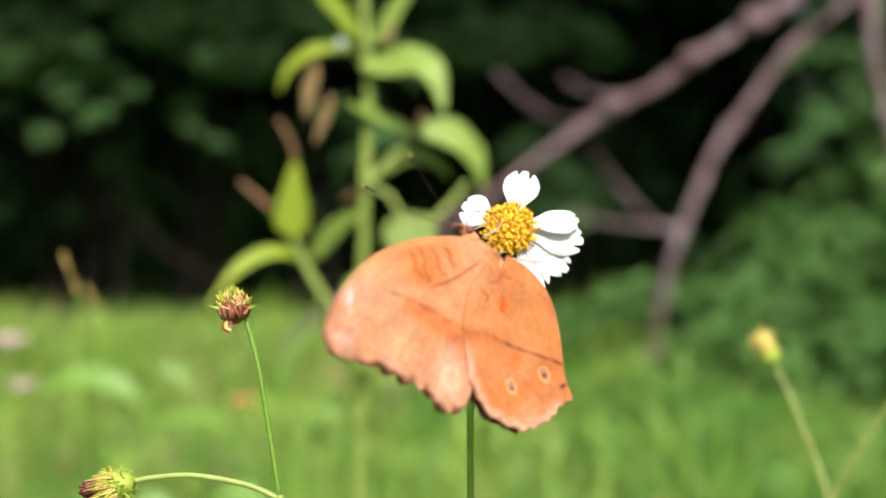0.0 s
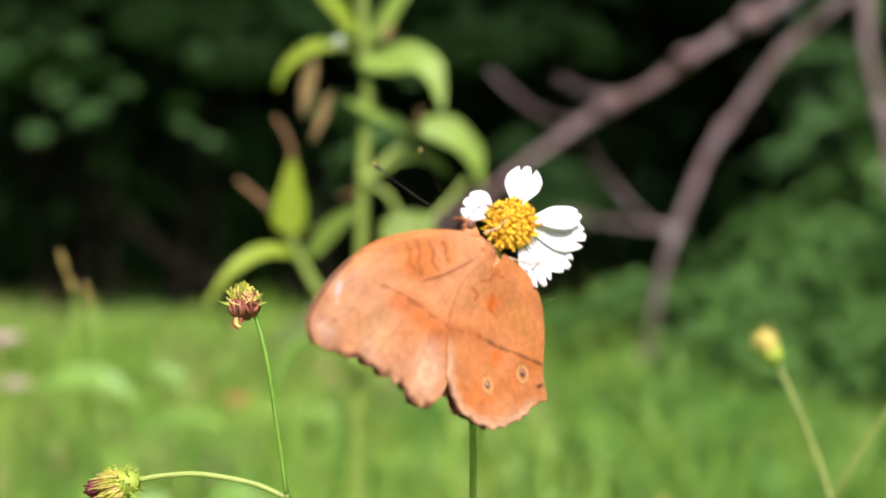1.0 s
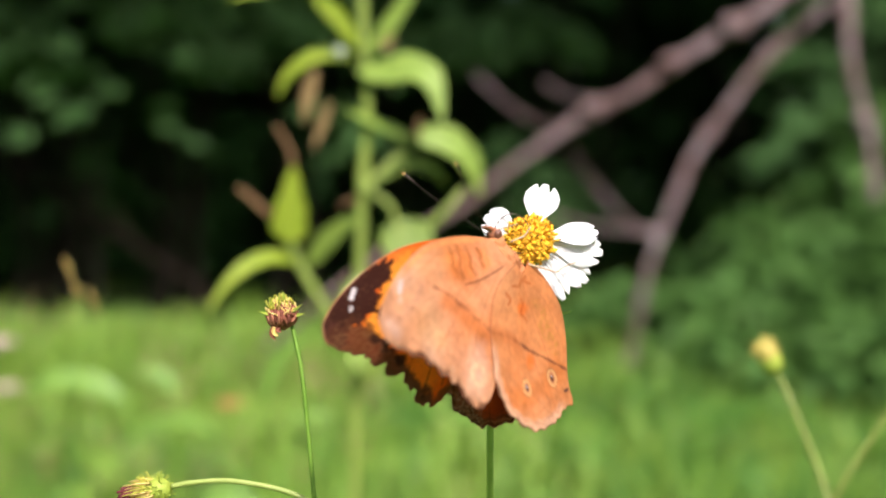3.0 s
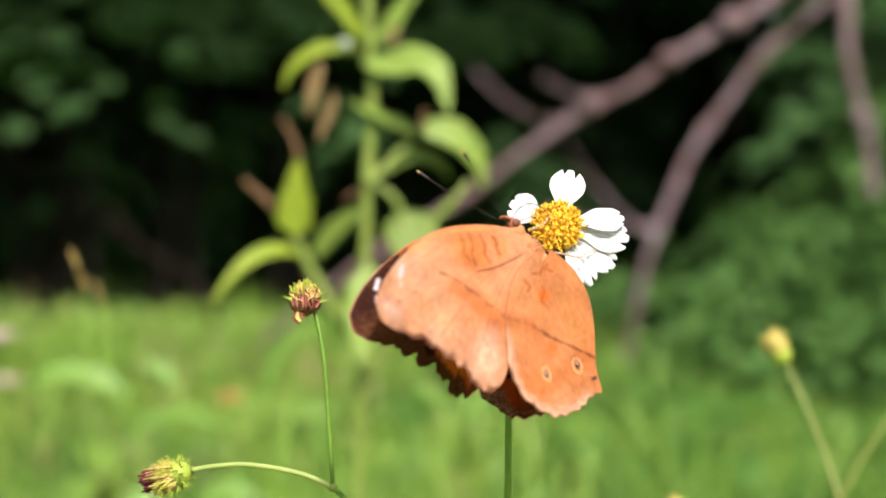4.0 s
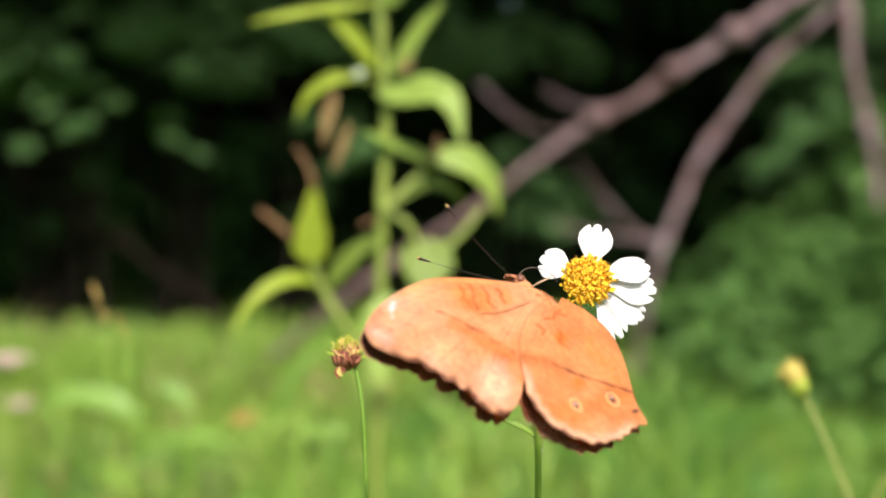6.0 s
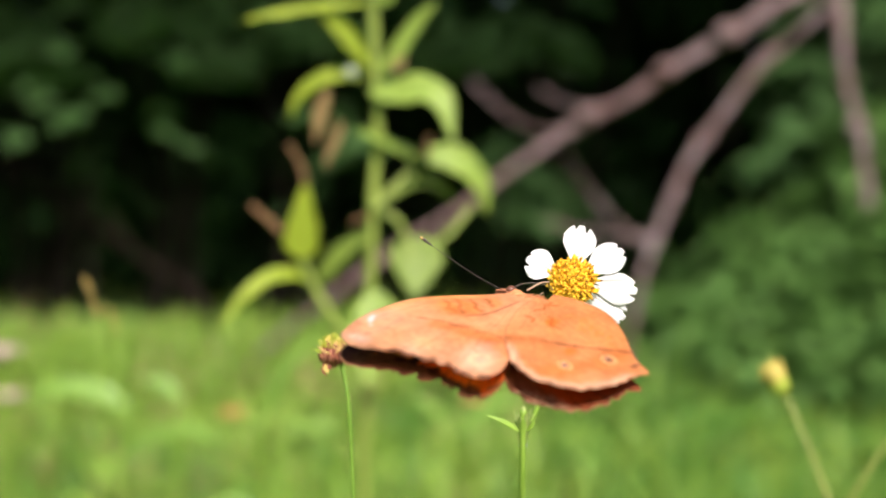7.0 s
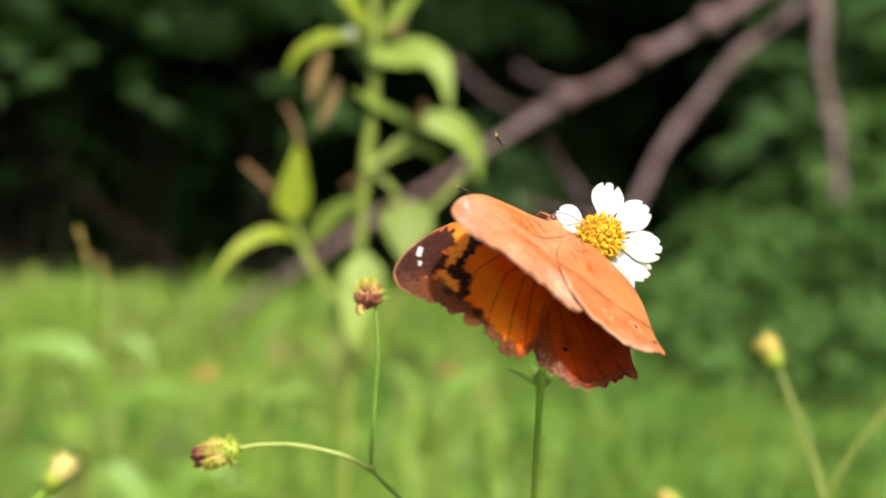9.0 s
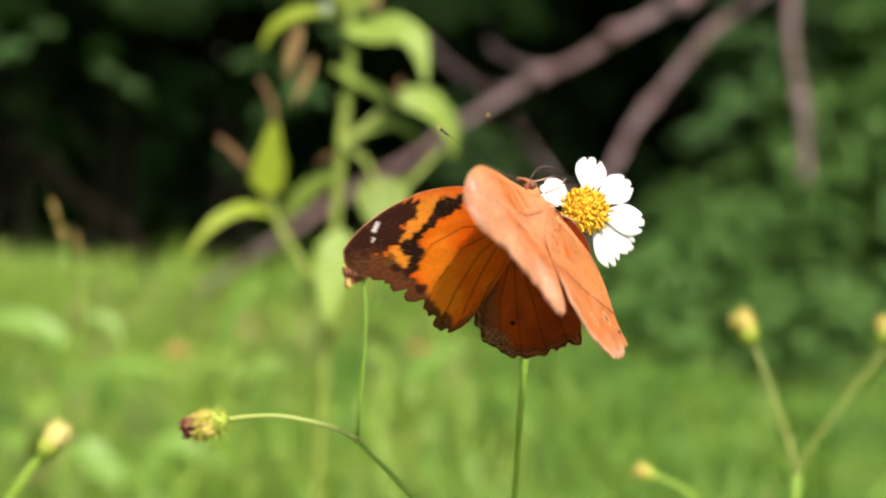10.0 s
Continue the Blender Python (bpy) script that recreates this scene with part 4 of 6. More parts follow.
    return lay(col, smooth_step(wobble(p, 2.1, 71), 0.22, 0.42), (0.40, 0.15, 0.06), 0.12)


def patch(p, ring):
    """Distance of places p to the rim of a closed patch, negative inside it."""
    q = np.asarray(ring, float)
    inside = np.zeros(len(p), bool)
    for a, b in zip(q, np.roll(q, -1, 0)):
        cross = ((a[1] > p[:, 1]) != (b[1] > p[:, 1])) & (p[:, 0] < (b[0] - a[0]) * (p[:, 1] - a[1]) / (b[1] - a[1] + 1e-9) + a[0])
        inside ^= cross
    d = to_line(p, np.concatenate([q, q[:1]]))
    return np.where(inside, -d, d)


def upper_pattern(p, fore, edge):
    """Orange upper side with a black bar, brown tip and white spots, brown borders."""
    w1, w2, w3 = wobble(p, 0.2, 5), wobble(p, 0.7, 2), wobble(p, 1.8, 8)
    if fore:
        col = np.tile(np.array([0.86, 0.12, 0.004]), (len(p), 1))
        col = lay(col, 0.4 + 1.3 * w1, (0.88, 0.18, 0.008), 0.8)
        col = lay(col, 1 - smooth_step(patch(p, [(13.8, 19.4), (8.7, 26.8), (-0.2, 30.9), (-5.8, 30.4), (-4.4, 25.5), (7.8, 19.2)]) + w2, -1.5, 2.5), (0.93, 0.25, 0.014), 0.8)
        col = lay(col, 1 - smooth_step(patch(p, [(16.4, 8.7), (21.9, 17.3), (22.8, 24.7), (19.8, 18.8), (15, 9.7)]), -0.4, 1.2), (0.8, 0.2, 0.03), 0.8)
        band = patch(p, [(19.2, 14.8), (20.5, 19.7), (17, 25.7), (15.1, 30.7), (13.7, 32.9), (10.1, 30.8), (10, 27.4), (14.1, 27.4), (15.6, 21.8), (16.9, 17.2)])
        col = lay(col, 1 - smooth_step(band + 0.8 * w2, -0.5, 1.0), (0.88, 0.31, 0.035), 0.9)
        col = lay(col, 1 - smooth_step(to_line(p, [(10.1, 7.2), (4, 10)]), 1, 8), (0.7, 0.09, 0.006), 0.6)
        bar = patch(p, [(18.8, 14.8), (15.9, 10.1), (14.5, 11.2), (14.2, 14.7), (14.5, 18.2), (14, 21.9), (13.1, 24.3), (11.4, 23.8), (10.1, 25.4), (8.3, 28.6), (7.1, 31.4), (8.6, 32.2), (10.4, 29), (11.9, 27), (13.1, 28.6), (14.9, 27.9), (14.7, 25.5), (15.3, 22.5), (16, 19.6), (17.4, 17.1)])
        col = lay(col, 1 - smooth_step(bar + 1.1 * w2 + 0.7 * w3, -0.15, 0.4), (0.022, 0.009, 0.006), 1)
        tip = patch(p, [(20.5, 39.9), (23.6, 37.5), (24.1, 29.7), (24.1, 23.7), (21, 18.9), (18.5, 21.1), (18.5, 24), (15.9, 26.5), (16, 29.7), (16.2, 32.3), (16.6, 34.5), (15.4, 37.7), (15.1, 41.7)])
        col = lay(col, 1 - smooth_step(tip + 1.6 * w2 + 0.9 * w3, -0.2, 0.6), (0.045, 0.014, 0.010), 1)
        col = lay(col, 1 - smooth_step(patch(p, [(19.1, 39.2), (21, 36.2), (17.7, 35.2), (14.7, 36.7), (15.3, 40.8)]) + 0.8 * w2, -0.8, 0.8), (0.10, 0.034, 0.024), 0.8)
        rim = patch(p, [(18.3, 39.3), (17.3, 34), (14, 32), (10.8, 31.3), (8.2, 31), (4.6, 30.8), (1.9, 31.3), (-1.9, 31.4), (-6.4, 30.8), (-10.1, 34.1), (-4.3, 36.9), (4.4, 36.8), (12.7, 39.7)])
        col = lay(col, 1 - smooth_step(rim - 1.3 + 1.8 * w2 + 0.9 * w3, -0.6, 0.7), (0.075, 0.024, 0.013), 0.93)
        col = lay(col, 0.35 + 2.4 * w3 - smooth_step(rim - 0.8, -1.0, 0.4), (0.26, 0.12, 0.05), 0.35)
        for c, r in (((4, 30), 1.5), ((11.3, 31.5), 1.2), ((8.7, 30.3), 1.0), ((-6, 31.7), 1.0)):
            col = lay(col, 1 - smooth_step(np.hypot(*(p - np.array(c)).T) + 0.6 * w2, r * 0.7, r * 1.1), (0.035, 0.012, 0.008), 0.95)
        col = lay(col, (1 - smooth_step(edge + 0.4 * w2, 0.2, 0.7)) * smooth_step(p[:, 1], 8, 24), (0.12, 0.042, 0.022), 0.85)
        col = lay(col, (1 - smooth_step(edge + 1.0 * w2, 0.6, 1.9)) * smooth_step(p[:, 1], 18, 28) * smooth_step(-p[:, 0], -9, -5), (0.13, 0.05, 0.02), 0.85)
        for a, b, r in (((22.0, 28.6), (21.2, 30.0), 0.55), ((19.8, 31.2), (19.5, 31.8), 0.34), ((17.9, 31.8), (17.8, 31.9), 0.18)):
            col = lay(col, 1 - smooth_step(to_line(p, [a, b]), r * 0.7, r), (0.85, 0.76, 0.8), 0.97)
        veins = ([(6, 8.6), (10.2, 14.5), (11, 22.2), (8.9, 28.2)], [(5.1, 9.2), (6.3, 17.3), (3.1, 26.3), (-0.1, 32.1)], [(3.6, 9.5), (3, 15.1), (-1.4, 24.9), (-5.6, 31.8)], [(2.5, 10.2), (-1.4, 18.2), (-6.9, 26.8)])
    else:
        col = np.tile(np.array([0.44, 0.048, 0.006]), (len(p), 1))
        col = lay(col, 1 - smooth_step(patch(p, [(-2, 12.9), (-12.5, 21.8), (-19.9, 19.3), (-14.6, 12.5), (-6.2, 9.8)]) + w1, -2, 3), (0.62, 0.088, 0.008), 0.8)
        col = lay(col, 0.2 + 1.5 * w1, (0.30, 0.032, 0.006), 0.7)
        col = lay(col, 1 - smooth_step(patch(p, [(1.1, 16.7), (-7.4, 25.9), (-19, 29.5), (-23.4, 24.1), (-13.8, 22.4), (-4.2, 16.7)]) + 1.5 * w2, -1.2, 1.6), (0.22, 0.07, 0.035), 0.85)
        col = lay(col, 1 - smooth_step(p[:, 1] + 2 * w1, 2, 10), (0.13, 0.03, 0.012), 0.7)
        for c, r in (((-15.4, 19.5), 0.75), ((-20.9, 9.2), 0.5)):
            col = lay(col, 1 - smooth_step(np.hypot(*(p - np.array(c)).T), r * 0.7, r), (0.015, 0.006, 0.004), 1)
        out = smooth_step(p[:, 1] - 0.25 * p[:, 0], 14, 18)
        col = lay(col, (1 - smooth_step(edge + 1.6 * w2, 0.6, 3.0)) * out, (0.13, 0.04, 0.02), 0.65)
        for off, wd, dark in ((0.4, 0.35, 0.85), (1.5, 0.28, 0.6), (2.6, 0.25, 0.35)):
            col = lay(col, (1 - smooth_step(np.abs(edge - off - 0.25 * np.sin(p[:, 0] * 1.8)), wd * 0.5, wd)) * out, (0.06, 0.015, 0.007), dark)
        col = lay(col, (1 - smooth_step(np.abs(edge - 0.95 - 0.25 * np.sin(p[:, 0] * 1.8)), 0.1, 0.28)) * out, (0.34, 0.13, 0.06), 0.6)
        col = lay(col, (1 - smooth_step(patch(p, [(-10.8, 26), (-16.4, 29.3), (-22.6, 25.1), (-18.1, 22.7)]), -0.5, 1.5)) * (0.2 + 3 * w3), (0.42, 0.27, 0.18), 0.7)
        veins = ([(0.1, 9.1), (-7.5, 21.3), (-14.7, 28)], [(-0.1, 8.8), (-9.4, 18.9), (-19.5, 25.5)], [(-0.8, 9), (-11.8, 16), (-23.7, 22.7)], [(-1.2, 8.5), (-14.2, 13), (-26.7, 17.8)], [(-2.2, 8.4), (-17, 9.6), (-28.8, 13)])
    for pts in veins:
        col = lay(col, 1 - smooth_step(to_line(p, pts), 0.06, 0.26), (0.06, 0.016, 0.006), 0.65)
    return col


def wing_part(name, outline, fore, side, parent, label):
    """A thin cambered wing with a patterned face on either side. side: -1 right, 1 left. Its space: x to the head, z outwards."""
    n, rings = 240, 60
    pts = np.array([(q.x, q.y) for q in curve_through([(a, s, 0) for a, s in outline], n)])
    if fore:
        scallop = smooth_step(pts[:, 1], 26, 32) * smooth_step(np.arange(n), 104, 126)
        ragged = 0.018 * np.abs(np.sin(np.arange(n) * 0.33)) ** 2 + 0.02 * wobble(pts, 0.9, 7)
    else:
        scallop = smooth_step(pts[:, 1] - 0.2 * pts[:, 0], 14, 19)
        ragged = 0.014 * np.abs(np.sin(np.arange(n) * 0.3)) ** 2 + 0.012 * wobble(pts, 0.9, 4)
    if side > 0:
        ragged = ragged * 1.1 + (0.04 if fore else 0.022) * np.clip(np.sin(np.arange(n) * 0.47) + 1.6 * wobble(pts, 0.35, 21), 0.25, 1.2) ** 2
    root = np.array([2.0, 0.6]) if fore else np.array([-1.0, 0.4])
    pts = root + (pts - root) * (1 - ragged * scallop)[:, None]
    fr = np.linspace(0, 1, rings) ** 0.8
    grid = (root + (pts[:, None] - root) * fr[None, :, None]).reshape(-1, 2)
    edge = to_line(grid, pts)
    bow = 0.5 * np.sin(np.clip(grid[:, 1] / 38, 0, 1) * 3.1) + 0.05 * np.sin(np.arctan2(grid[:, 0], grid[:, 1] + 6) * 34) * np.clip(grid[:, 1] / 18, 0, 1)
    shift = 2.0 * (1 - smooth_step(np.hypot(grid[:, 0] - 2, grid[:, 1]), 0.0, 13.0)) if fore else 0.35 + 2.4 * (1 - smooth_step(grid[:, 1], -3.0, 12.0))
    y_out = side * (bow + shift + 0.06)
    y_in = side * (bow + shift - 0.06)
    v = np.concatenate([np.stack([grid[:, 0], y_out, grid[:, 1]], 1), np.stack([grid[:, 0], y_in, grid[:, 1]], 1)]) / 1000
    faces, m, k = [], n * rings, rings
    for i in range(n - 1):
        for j in range(rings - 1):
            a, b, c, d = i * k + j, (i + 1) * k + j, (i + 1) * k + j + 1, i * k + j + 1
            faces.append((a, b, c, d))
            faces.append((m + d, m + c, m + b, m + a))
        faces.append((i * k + k - 1, (i + 1) * k + k - 1, m + (i + 1) * k + k - 1, m + i * k + k - 1))
    ob = sheet(name, v, faces, M_WING, parent, label, smooth=True)
    tint = ob.data.attributes.new("tint", "FLOAT_COLOR", "POINT")
    below, above = under_pattern(grid, fore, edge), upper_pattern(grid, fore, edge)
    above[rings - 1::rings] = below[rings - 1::rings]
    col = np.concatenate([below, above])
    tint.data.foreach_set("color", np.concatenate([col, np.ones((len(col), 1))], 1).astype(np.float32).ravel())
    return ob


def build_butterfly():
    ob = thing("butterfly", FLOWER, "orange leaf-like butterfly feeding on the flower, dark-tipped upper wings", "butterfly")
    u = 0.001
    bm = bmesh.new()
    blob(bm, (2.6 * u, 0, -0.7 * u), (5.4 * u, 2.0 * u, 2.9 * u), rough=0.12, seg=20)
    blob(bm, (7.0 * u, 0, -1.9 * u), (2.2 * u, 1.7 * u, 1.8 * u), rough=0.1)
    body = part("thorax", bm, M_BODY, ob, "furry orange-brown thorax")
    bm = bmesh.new()
    tube(bm, [(-0.5 * u, 0, -1.4 * u), (-6 * u, 0, -2.0 * u), (-12 * u, 0, -2.2 * u), (-17 * u, 0, -1.6 * u)], 2.0 * u, 0.8 * u, 14, 26, rough=0.15)
    for v in bm.verts:
        v.co.y *= 1 + 0.05 * math.sin(v.co.x * 3200)
    part("abdomen", bm, M_BODY, ob, "slim tan abdomen")
    bm = bmesh.new()
    blob(bm, (9.6 * u, 0, -2.7 * u), (1.5 * u, 1.6 * u, 1.5 * u), rough=0.1)
    tube(bm, [(10.5 * u, 0.4 * u, -3.0 * u), (11.9 * u, 0.45 * u, -2.4 * u), (13.0 * u, 0.3 * u, -1.5 * u)], 0.55 * u, 0.25 * u, 8, 8, rough=0.2)
    tube(bm, [(10.5 * u, -0.4 * u, -3.0 * u), (11.9 * u, -0.45 * u, -2.4 * u), (13.0 * u, -0.3 * u, -1.5 * u)], 0.55 * u, 0.25 * u, 8, 8, rough=0.2)
    fur = bmesh.new()
    rnd = random.Random(12)
    for k in range(620):
        a, b = rnd.uniform(0, 6.283), math.acos(rnd.uniform(-1, 1))
        d = Vector((math.cos(b), math.sin(b) * math.cos(a), math.sin(b) * math.sin(a)))
        p = Vector((2.6 * u + 5.3 * u * d.x, 1.9 * u * d.y, -0.7 * u + 2.8 * u * d.z))
        q = p + (Vector((d.x * 0.7, d.y * 0.3, d.z * 0.7)) + Vector((-0.8, 0, 0))) * u * rnd.uniform(0.7, 1.6)
        tube(fur, [p, (p + q) / 2 + d * 0.15 * u, q], 0.07 * u, 0.03 * u, 3, 3)
    part("fur", fur, M_FUR, body, "tan hairs on the thorax")["kind"] = "stuff"
    head = part("head", bm, M_HEAD, ob, "small brown head with pointed palps")
    head.location.x = -1.1 * u
    for s in (-1, 1):
        bm = bmesh.new()
        blob(bm, (9.9 * u, s * 1.25 * u, -2.6 * u), (0.95 * u, 0.75 * u, 1.0 * u))
        part("eye", bm, M_EYE, head)
    feelers = []
    for s in (-1, 1):
        bm = bmesh.new()
        tube(bm, [(10.6 * u, s * 0.7 * u, -1.8 * u), (17 * u, s * 2.8 * u, -0.6 * u), (24 * u, s * 5.6 * u, 0.2 * u), (28.5 * u, s * 7.4 * u, 0.4 * u)], 0.068 * u, 0.06 * u, 6, 24)
        ant = part("antenna", bm, M_ANTENNA, ob)
        ant.location.x = -1.1 * u
        feelers.append((ant, Vector((10.6 * u, s * 0.7 * u, -1.8 * u))))
        bm = bmesh.new()
        a, b = Vector((28.2 * u, s * 7.28 * u, 0.38 * u)), Vector((31.2 * u, s * 8.5 * u, 0.5 * u))
        tube(bm, [a, a.lerp(b, 0.35), a.lerp(b, 0.8)], 0.16 * u, 0.36 * u, 8, 8)
        part("club", bm, M_ANTENNA, ant)
        bm = bmesh.new()
        tube(bm, [a.lerp(b, 0.78), a.lerp(b, 0.95), b], 0.36 * u, 0.14 * u, 8, 5)
        part("tip", bm, M_CLUB, ant)
    # legs and feeding tube
    hip = Vector((-0.9 * u, -1.6 * u, -3.6 * u))
    for s, x, kx, ky, kz, fx, fy, fz in ((-1, 5.5, 4.2, 2.4, -6.6, 3.5, 1.4, -10.6), (1, 5.5, 7.0, 3.4, -6.0, 4.8, 1.6, -10.4), (1, 1.5, 1.0, 3.8, -5.6, -2.5, 2.8, -9.0)):
        bm = bmesh.new()
        tube(bm, [(x * u, s * 1.6 * u, -3.6 * u), (kx * u, s * ky * u, kz * u), ((kx + fx) / 2 * u, s * (ky * 0.6 + fy * 0.4) * u, (kz + fz) / 2 * u), (fx * u, s * fy * u, fz * u)], 0.22 * u, 0.10 * u, 7, 20)
        part("leg", bm, M_LEG, ob)
    bm = bmesh.new()
    tube(bm, [Vector(q) * u - hip for q in ((-0.9, -1.6, -3.6), (-3.8, -3.0, -5.2), (-6.6, -4.0, -6.8), (-7.4, -3.9, -9.0), (-9.4, -3.6, -12.6), (-11.5, -3.5, -15.8))], 0.24 * u, 0.09 * u, 7, 28)
    hind_leg = part("leg", bm, M_LEG, ob)
    hind_leg.location = hip
    bm = bmesh.new()
    tube(bm, [(9.6 * u, 0, -3.6 * u), (9.7 * u, 0, -6.4 * u), (8.6 * u, 0, -9.2 * u), (6.3 * u, 0, -10.9 * u), (3.6 * u, 0, -11.2 * u), (2.4 * u, 0, -9.9 * u)], 0.13 * u, 0.10 * u, 7, 30)
    part("feeding_tube", bm, M_TONGUE, ob)
    wings = []
    for s in (-1, 1):
        for name, outline, fore, lab in (("forewing", FORE, True, "orange forewing, dark-tipped above, salmon below"), ("hindwing", HIND, False, "rounded orange hindwing with two eyespots")):
            wings.append((wing_part(name, outline, fore, s, ob, lab), fore, s))
    return ob, wings, feelers, hind_leg, hip


# ---- spent flower heads on a forked weed ----
SPENT = Vector((-0.039, 0.29, 0.576))


def spike_ball(bm, centre, radius, count, length, thick, lo, hi, axis, rng_seed, spread=1.0):
    """Narrow scales that stand out of a head, between two heights along its axis."""
    rnd = random.Random(rng_seed)
    ax = Vector(axis).normalized()
    s = ax.orthogonal().normalized()
    t = ax.cross(s)
    for k in range(count):
        h = rnd.uniform(lo, hi)
        a = rnd.uniform(0, 2 * math.pi)
        ring = math.sqrt(max(0.02, 1 - h * h))
        d = (ax * h + (s * math.cos(a) + t * math.sin(a)) * ring * spread).normalized()
        p = Vector(centre) + d * radius * 0.75
        q = p + d * length * rnd.uniform(0.6, 1.3) + Vector((rnd.uniform(-1, 1), rnd.uniform(-1, 1), rnd.uniform(-1, 1))) * length * 0.35
        tube(bm, [p, (p + q) / 2 + ax * length * 0.1, q], thick, thick * 0.45, 5, 4)
    return bm


def build_spent_weed():
    joint = Vector((-0.0368, 0.2821, 0.5333))
    base = Vector((joint.x + 0.075, joint.y + 0.02, 0))
    ob = thing("spent_weed", base, "forked green weed with two withered brown flower heads", "weed")
    L = lambda p: Vector(p) - base
    bm = bmesh.new()
    tube(bm, [L(p) for p in [(*base.xy, -0.03), base + Vector((0.006, 0, 0.3)), (0.0117, 0.289, 0.4806), (-0.0075, 0.2816, 0.5031), (-0.0211, 0.2788, 0.5185), (-0.028, 0.2803, 0.5253), joint]], 0.0009, 0.00062, 8, 30)
    part("stem", bm, M_STALK, ob)
    J = lambda p: Vector(p) - joint
    bm = bmesh.new()
    tube(bm, [(0, 0, 0), J((-0.0444, 0.2832, 0.5362)), J((-0.0561, 0.2844, 0.5379)), J((-0.0647, 0.2851, 0.5373)), J((-0.0698, 0.2854, 0.5363))], 0.00066, 0.00062, 8, 30)
    nod = part("side_stem", bm, M_STALK_PALE, ob)
    nod.location = joint - base
    bm = bmesh.new()
    blob(bm, L(joint), (0.0011, 0.001, 0.0011))
    part("node", bm, M_STEM_OLD, ob)
    # upright withered head on a stalk of its own
    bm = bmesh.new()
    up = SPENT - joint
    tube(bm, [(0, 0, 0), up * 0.35 + Vector((0.0012, 0, 0)), up * 0.7 + Vector((0.0022, 0, 0)), up + Vector((0.0018, 0.0004, -0.003)), up + Vector((0.0012, 0, -0.0018))], 0.00056, 0.00048, 8, 30)
    stalk = part("head_stalk", bm, M_STALK, ob)
    stalk.location = joint - base
    c = up
    bm = bmesh.new()
    blob(bm, c, (0.0031, 0.0030, 0.0033), rough=0.18)
    part("withered_head", bm, M_SEED, stalk, "reddish-brown withered flower head")
    rnd = random.Random(4)
    ball = lambda a, h, r: c + Vector((math.cos(a) * math.sqrt(max(0.0, 1 - h * h)), math.sin(a) * math.sqrt(max(0.0, 1 - h * h)), h * 1.05)) * r
    seeds, straw, wisps = bmesh.new(), bmesh.new(), bmesh.new()
    for k in range(46):
        a, h = k * 2.4, rnd.uniform(-0.85, 0.05)
        b = a + rnd.uniform(-0.25, 0.25)
        tube(seeds, [ball(a, h, 0.0030), ball(b, h + 0.4, 0.0034), ball(b, min(0.95, h + rnd.uniform(0.7, 1.0)), 0.0036)], 0.00046, 0.00030, 6, 7, rough=0.3)
    for k in range(60):
        a, h = rnd.uniform(0, 6.28), rnd.uniform(0.1, 0.85)
        tube(straw, [ball(a, h, 0.0028), ball(a + 0.1, h + 0.1, 0.0036), ball(a + rnd.uniform(-0.3, 0.4), min(0.99, h + 0.2), rnd.uniform(0.0038, 0.0044))], 0.00024, 0.00014, 5, 5)
    for k in range(66):
        a, h = rnd.uniform(0, 6.28), rnd.uniform(0.55, 0.98)
        e = ball(a + rnd.uniform(-0.5, 0.5), min(0.99, h + 0.1), rnd.uniform(0.0038, 0.0050))
        tube(wisps, [ball(a, h, 0.0028), ball(a, h, 0.0036), e, e + Vector((rnd.uniform(-0.4, 0.4), rnd.uniform(-0.4, 0.4), 0.1)) * 0.001], 0.00017, 0.00010, 5, 8)
    part("spent_floret", seeds, M_SEED, stalk)["kind"] = "stuff"
    part("straw_floret", straw, M_STRAW, stalk)["kind"] = "stuff"
    part("wisp", wisps, M_WISP, stalk)["kind"] = "stuff"
    for a, h, ln in ((-0.5, 0.32, 0.0066), (-0.35, -0.02, 0.0060), (-2.6, 0.30, 0.0064), (-1.5, 0.86, 0.0058), (-0.9, 0.9, 0.0060), (-2.4, 0.8, 0.0058), (1.2, 0.5, 0.006), (2.4, 0.4, 0.006)):
        bm = bmesh.new()
        leaf_blade(bm, [ball(a, h, 0.003), ball(a, h, 0.0044), ball(a, min(0.99, h + 0.06), ln)], 0.0010, (0, -0.8, 0.6), n=7, point=0.35, thick=0.0002)
        part("bract_leaf", bm, M_BRACT, stalk)
    for dx, ln, w, m in ((-0.0024, 0.0030, 0.0010, M_SEED), (-0.0017, 0.0022, 0.0014, M_STRAW), (-0.0008, 0.0013, 0.0012, M_SEED)):
        bm = bmesh.new()
        leaf_blade(bm, [c + Vector((dx, -0.002, -0.0018)), c + Vector((dx - 0.0004, -0.0026, -0.002 - ln * 0.5)), c + Vector((dx + 0.0005, -0.0024, -0.002 - ln))], w, (0.4, -0.9, 0), n=8, fold=0.5, wave=0.2, thick=0.0002)
        part("withered_scrap", bm, m, stalk)
    # nodding head: green cup, straw florets, maroon tip
    a, b = J((-0.0705, 0.2854, 0.536)), J((-0.083, 0.286, 0.5327))
    d = (b - a).normalized()
    turn = d.to_track_quat("Z", "Y").to_matrix().to_4x4()
    bm = bmesh.new()
    blob(bm, a + d * 0.0024, (0.0029, 0.0029, 0.0030), turn, rough=0.12)
    part("nodding_head", bm, M_BRACT, nod, "nodding withered head, straw-yellow with maroon tip")
    part("green_bract", spike_ball(bmesh.new(), a + d * 0.0022, 0.0031, 80, 0.0018, 0.00024, -0.7, 0.5, d, 8), M_BRACT, nod)["kind"] = "stuff"
    bm = bmesh.new()
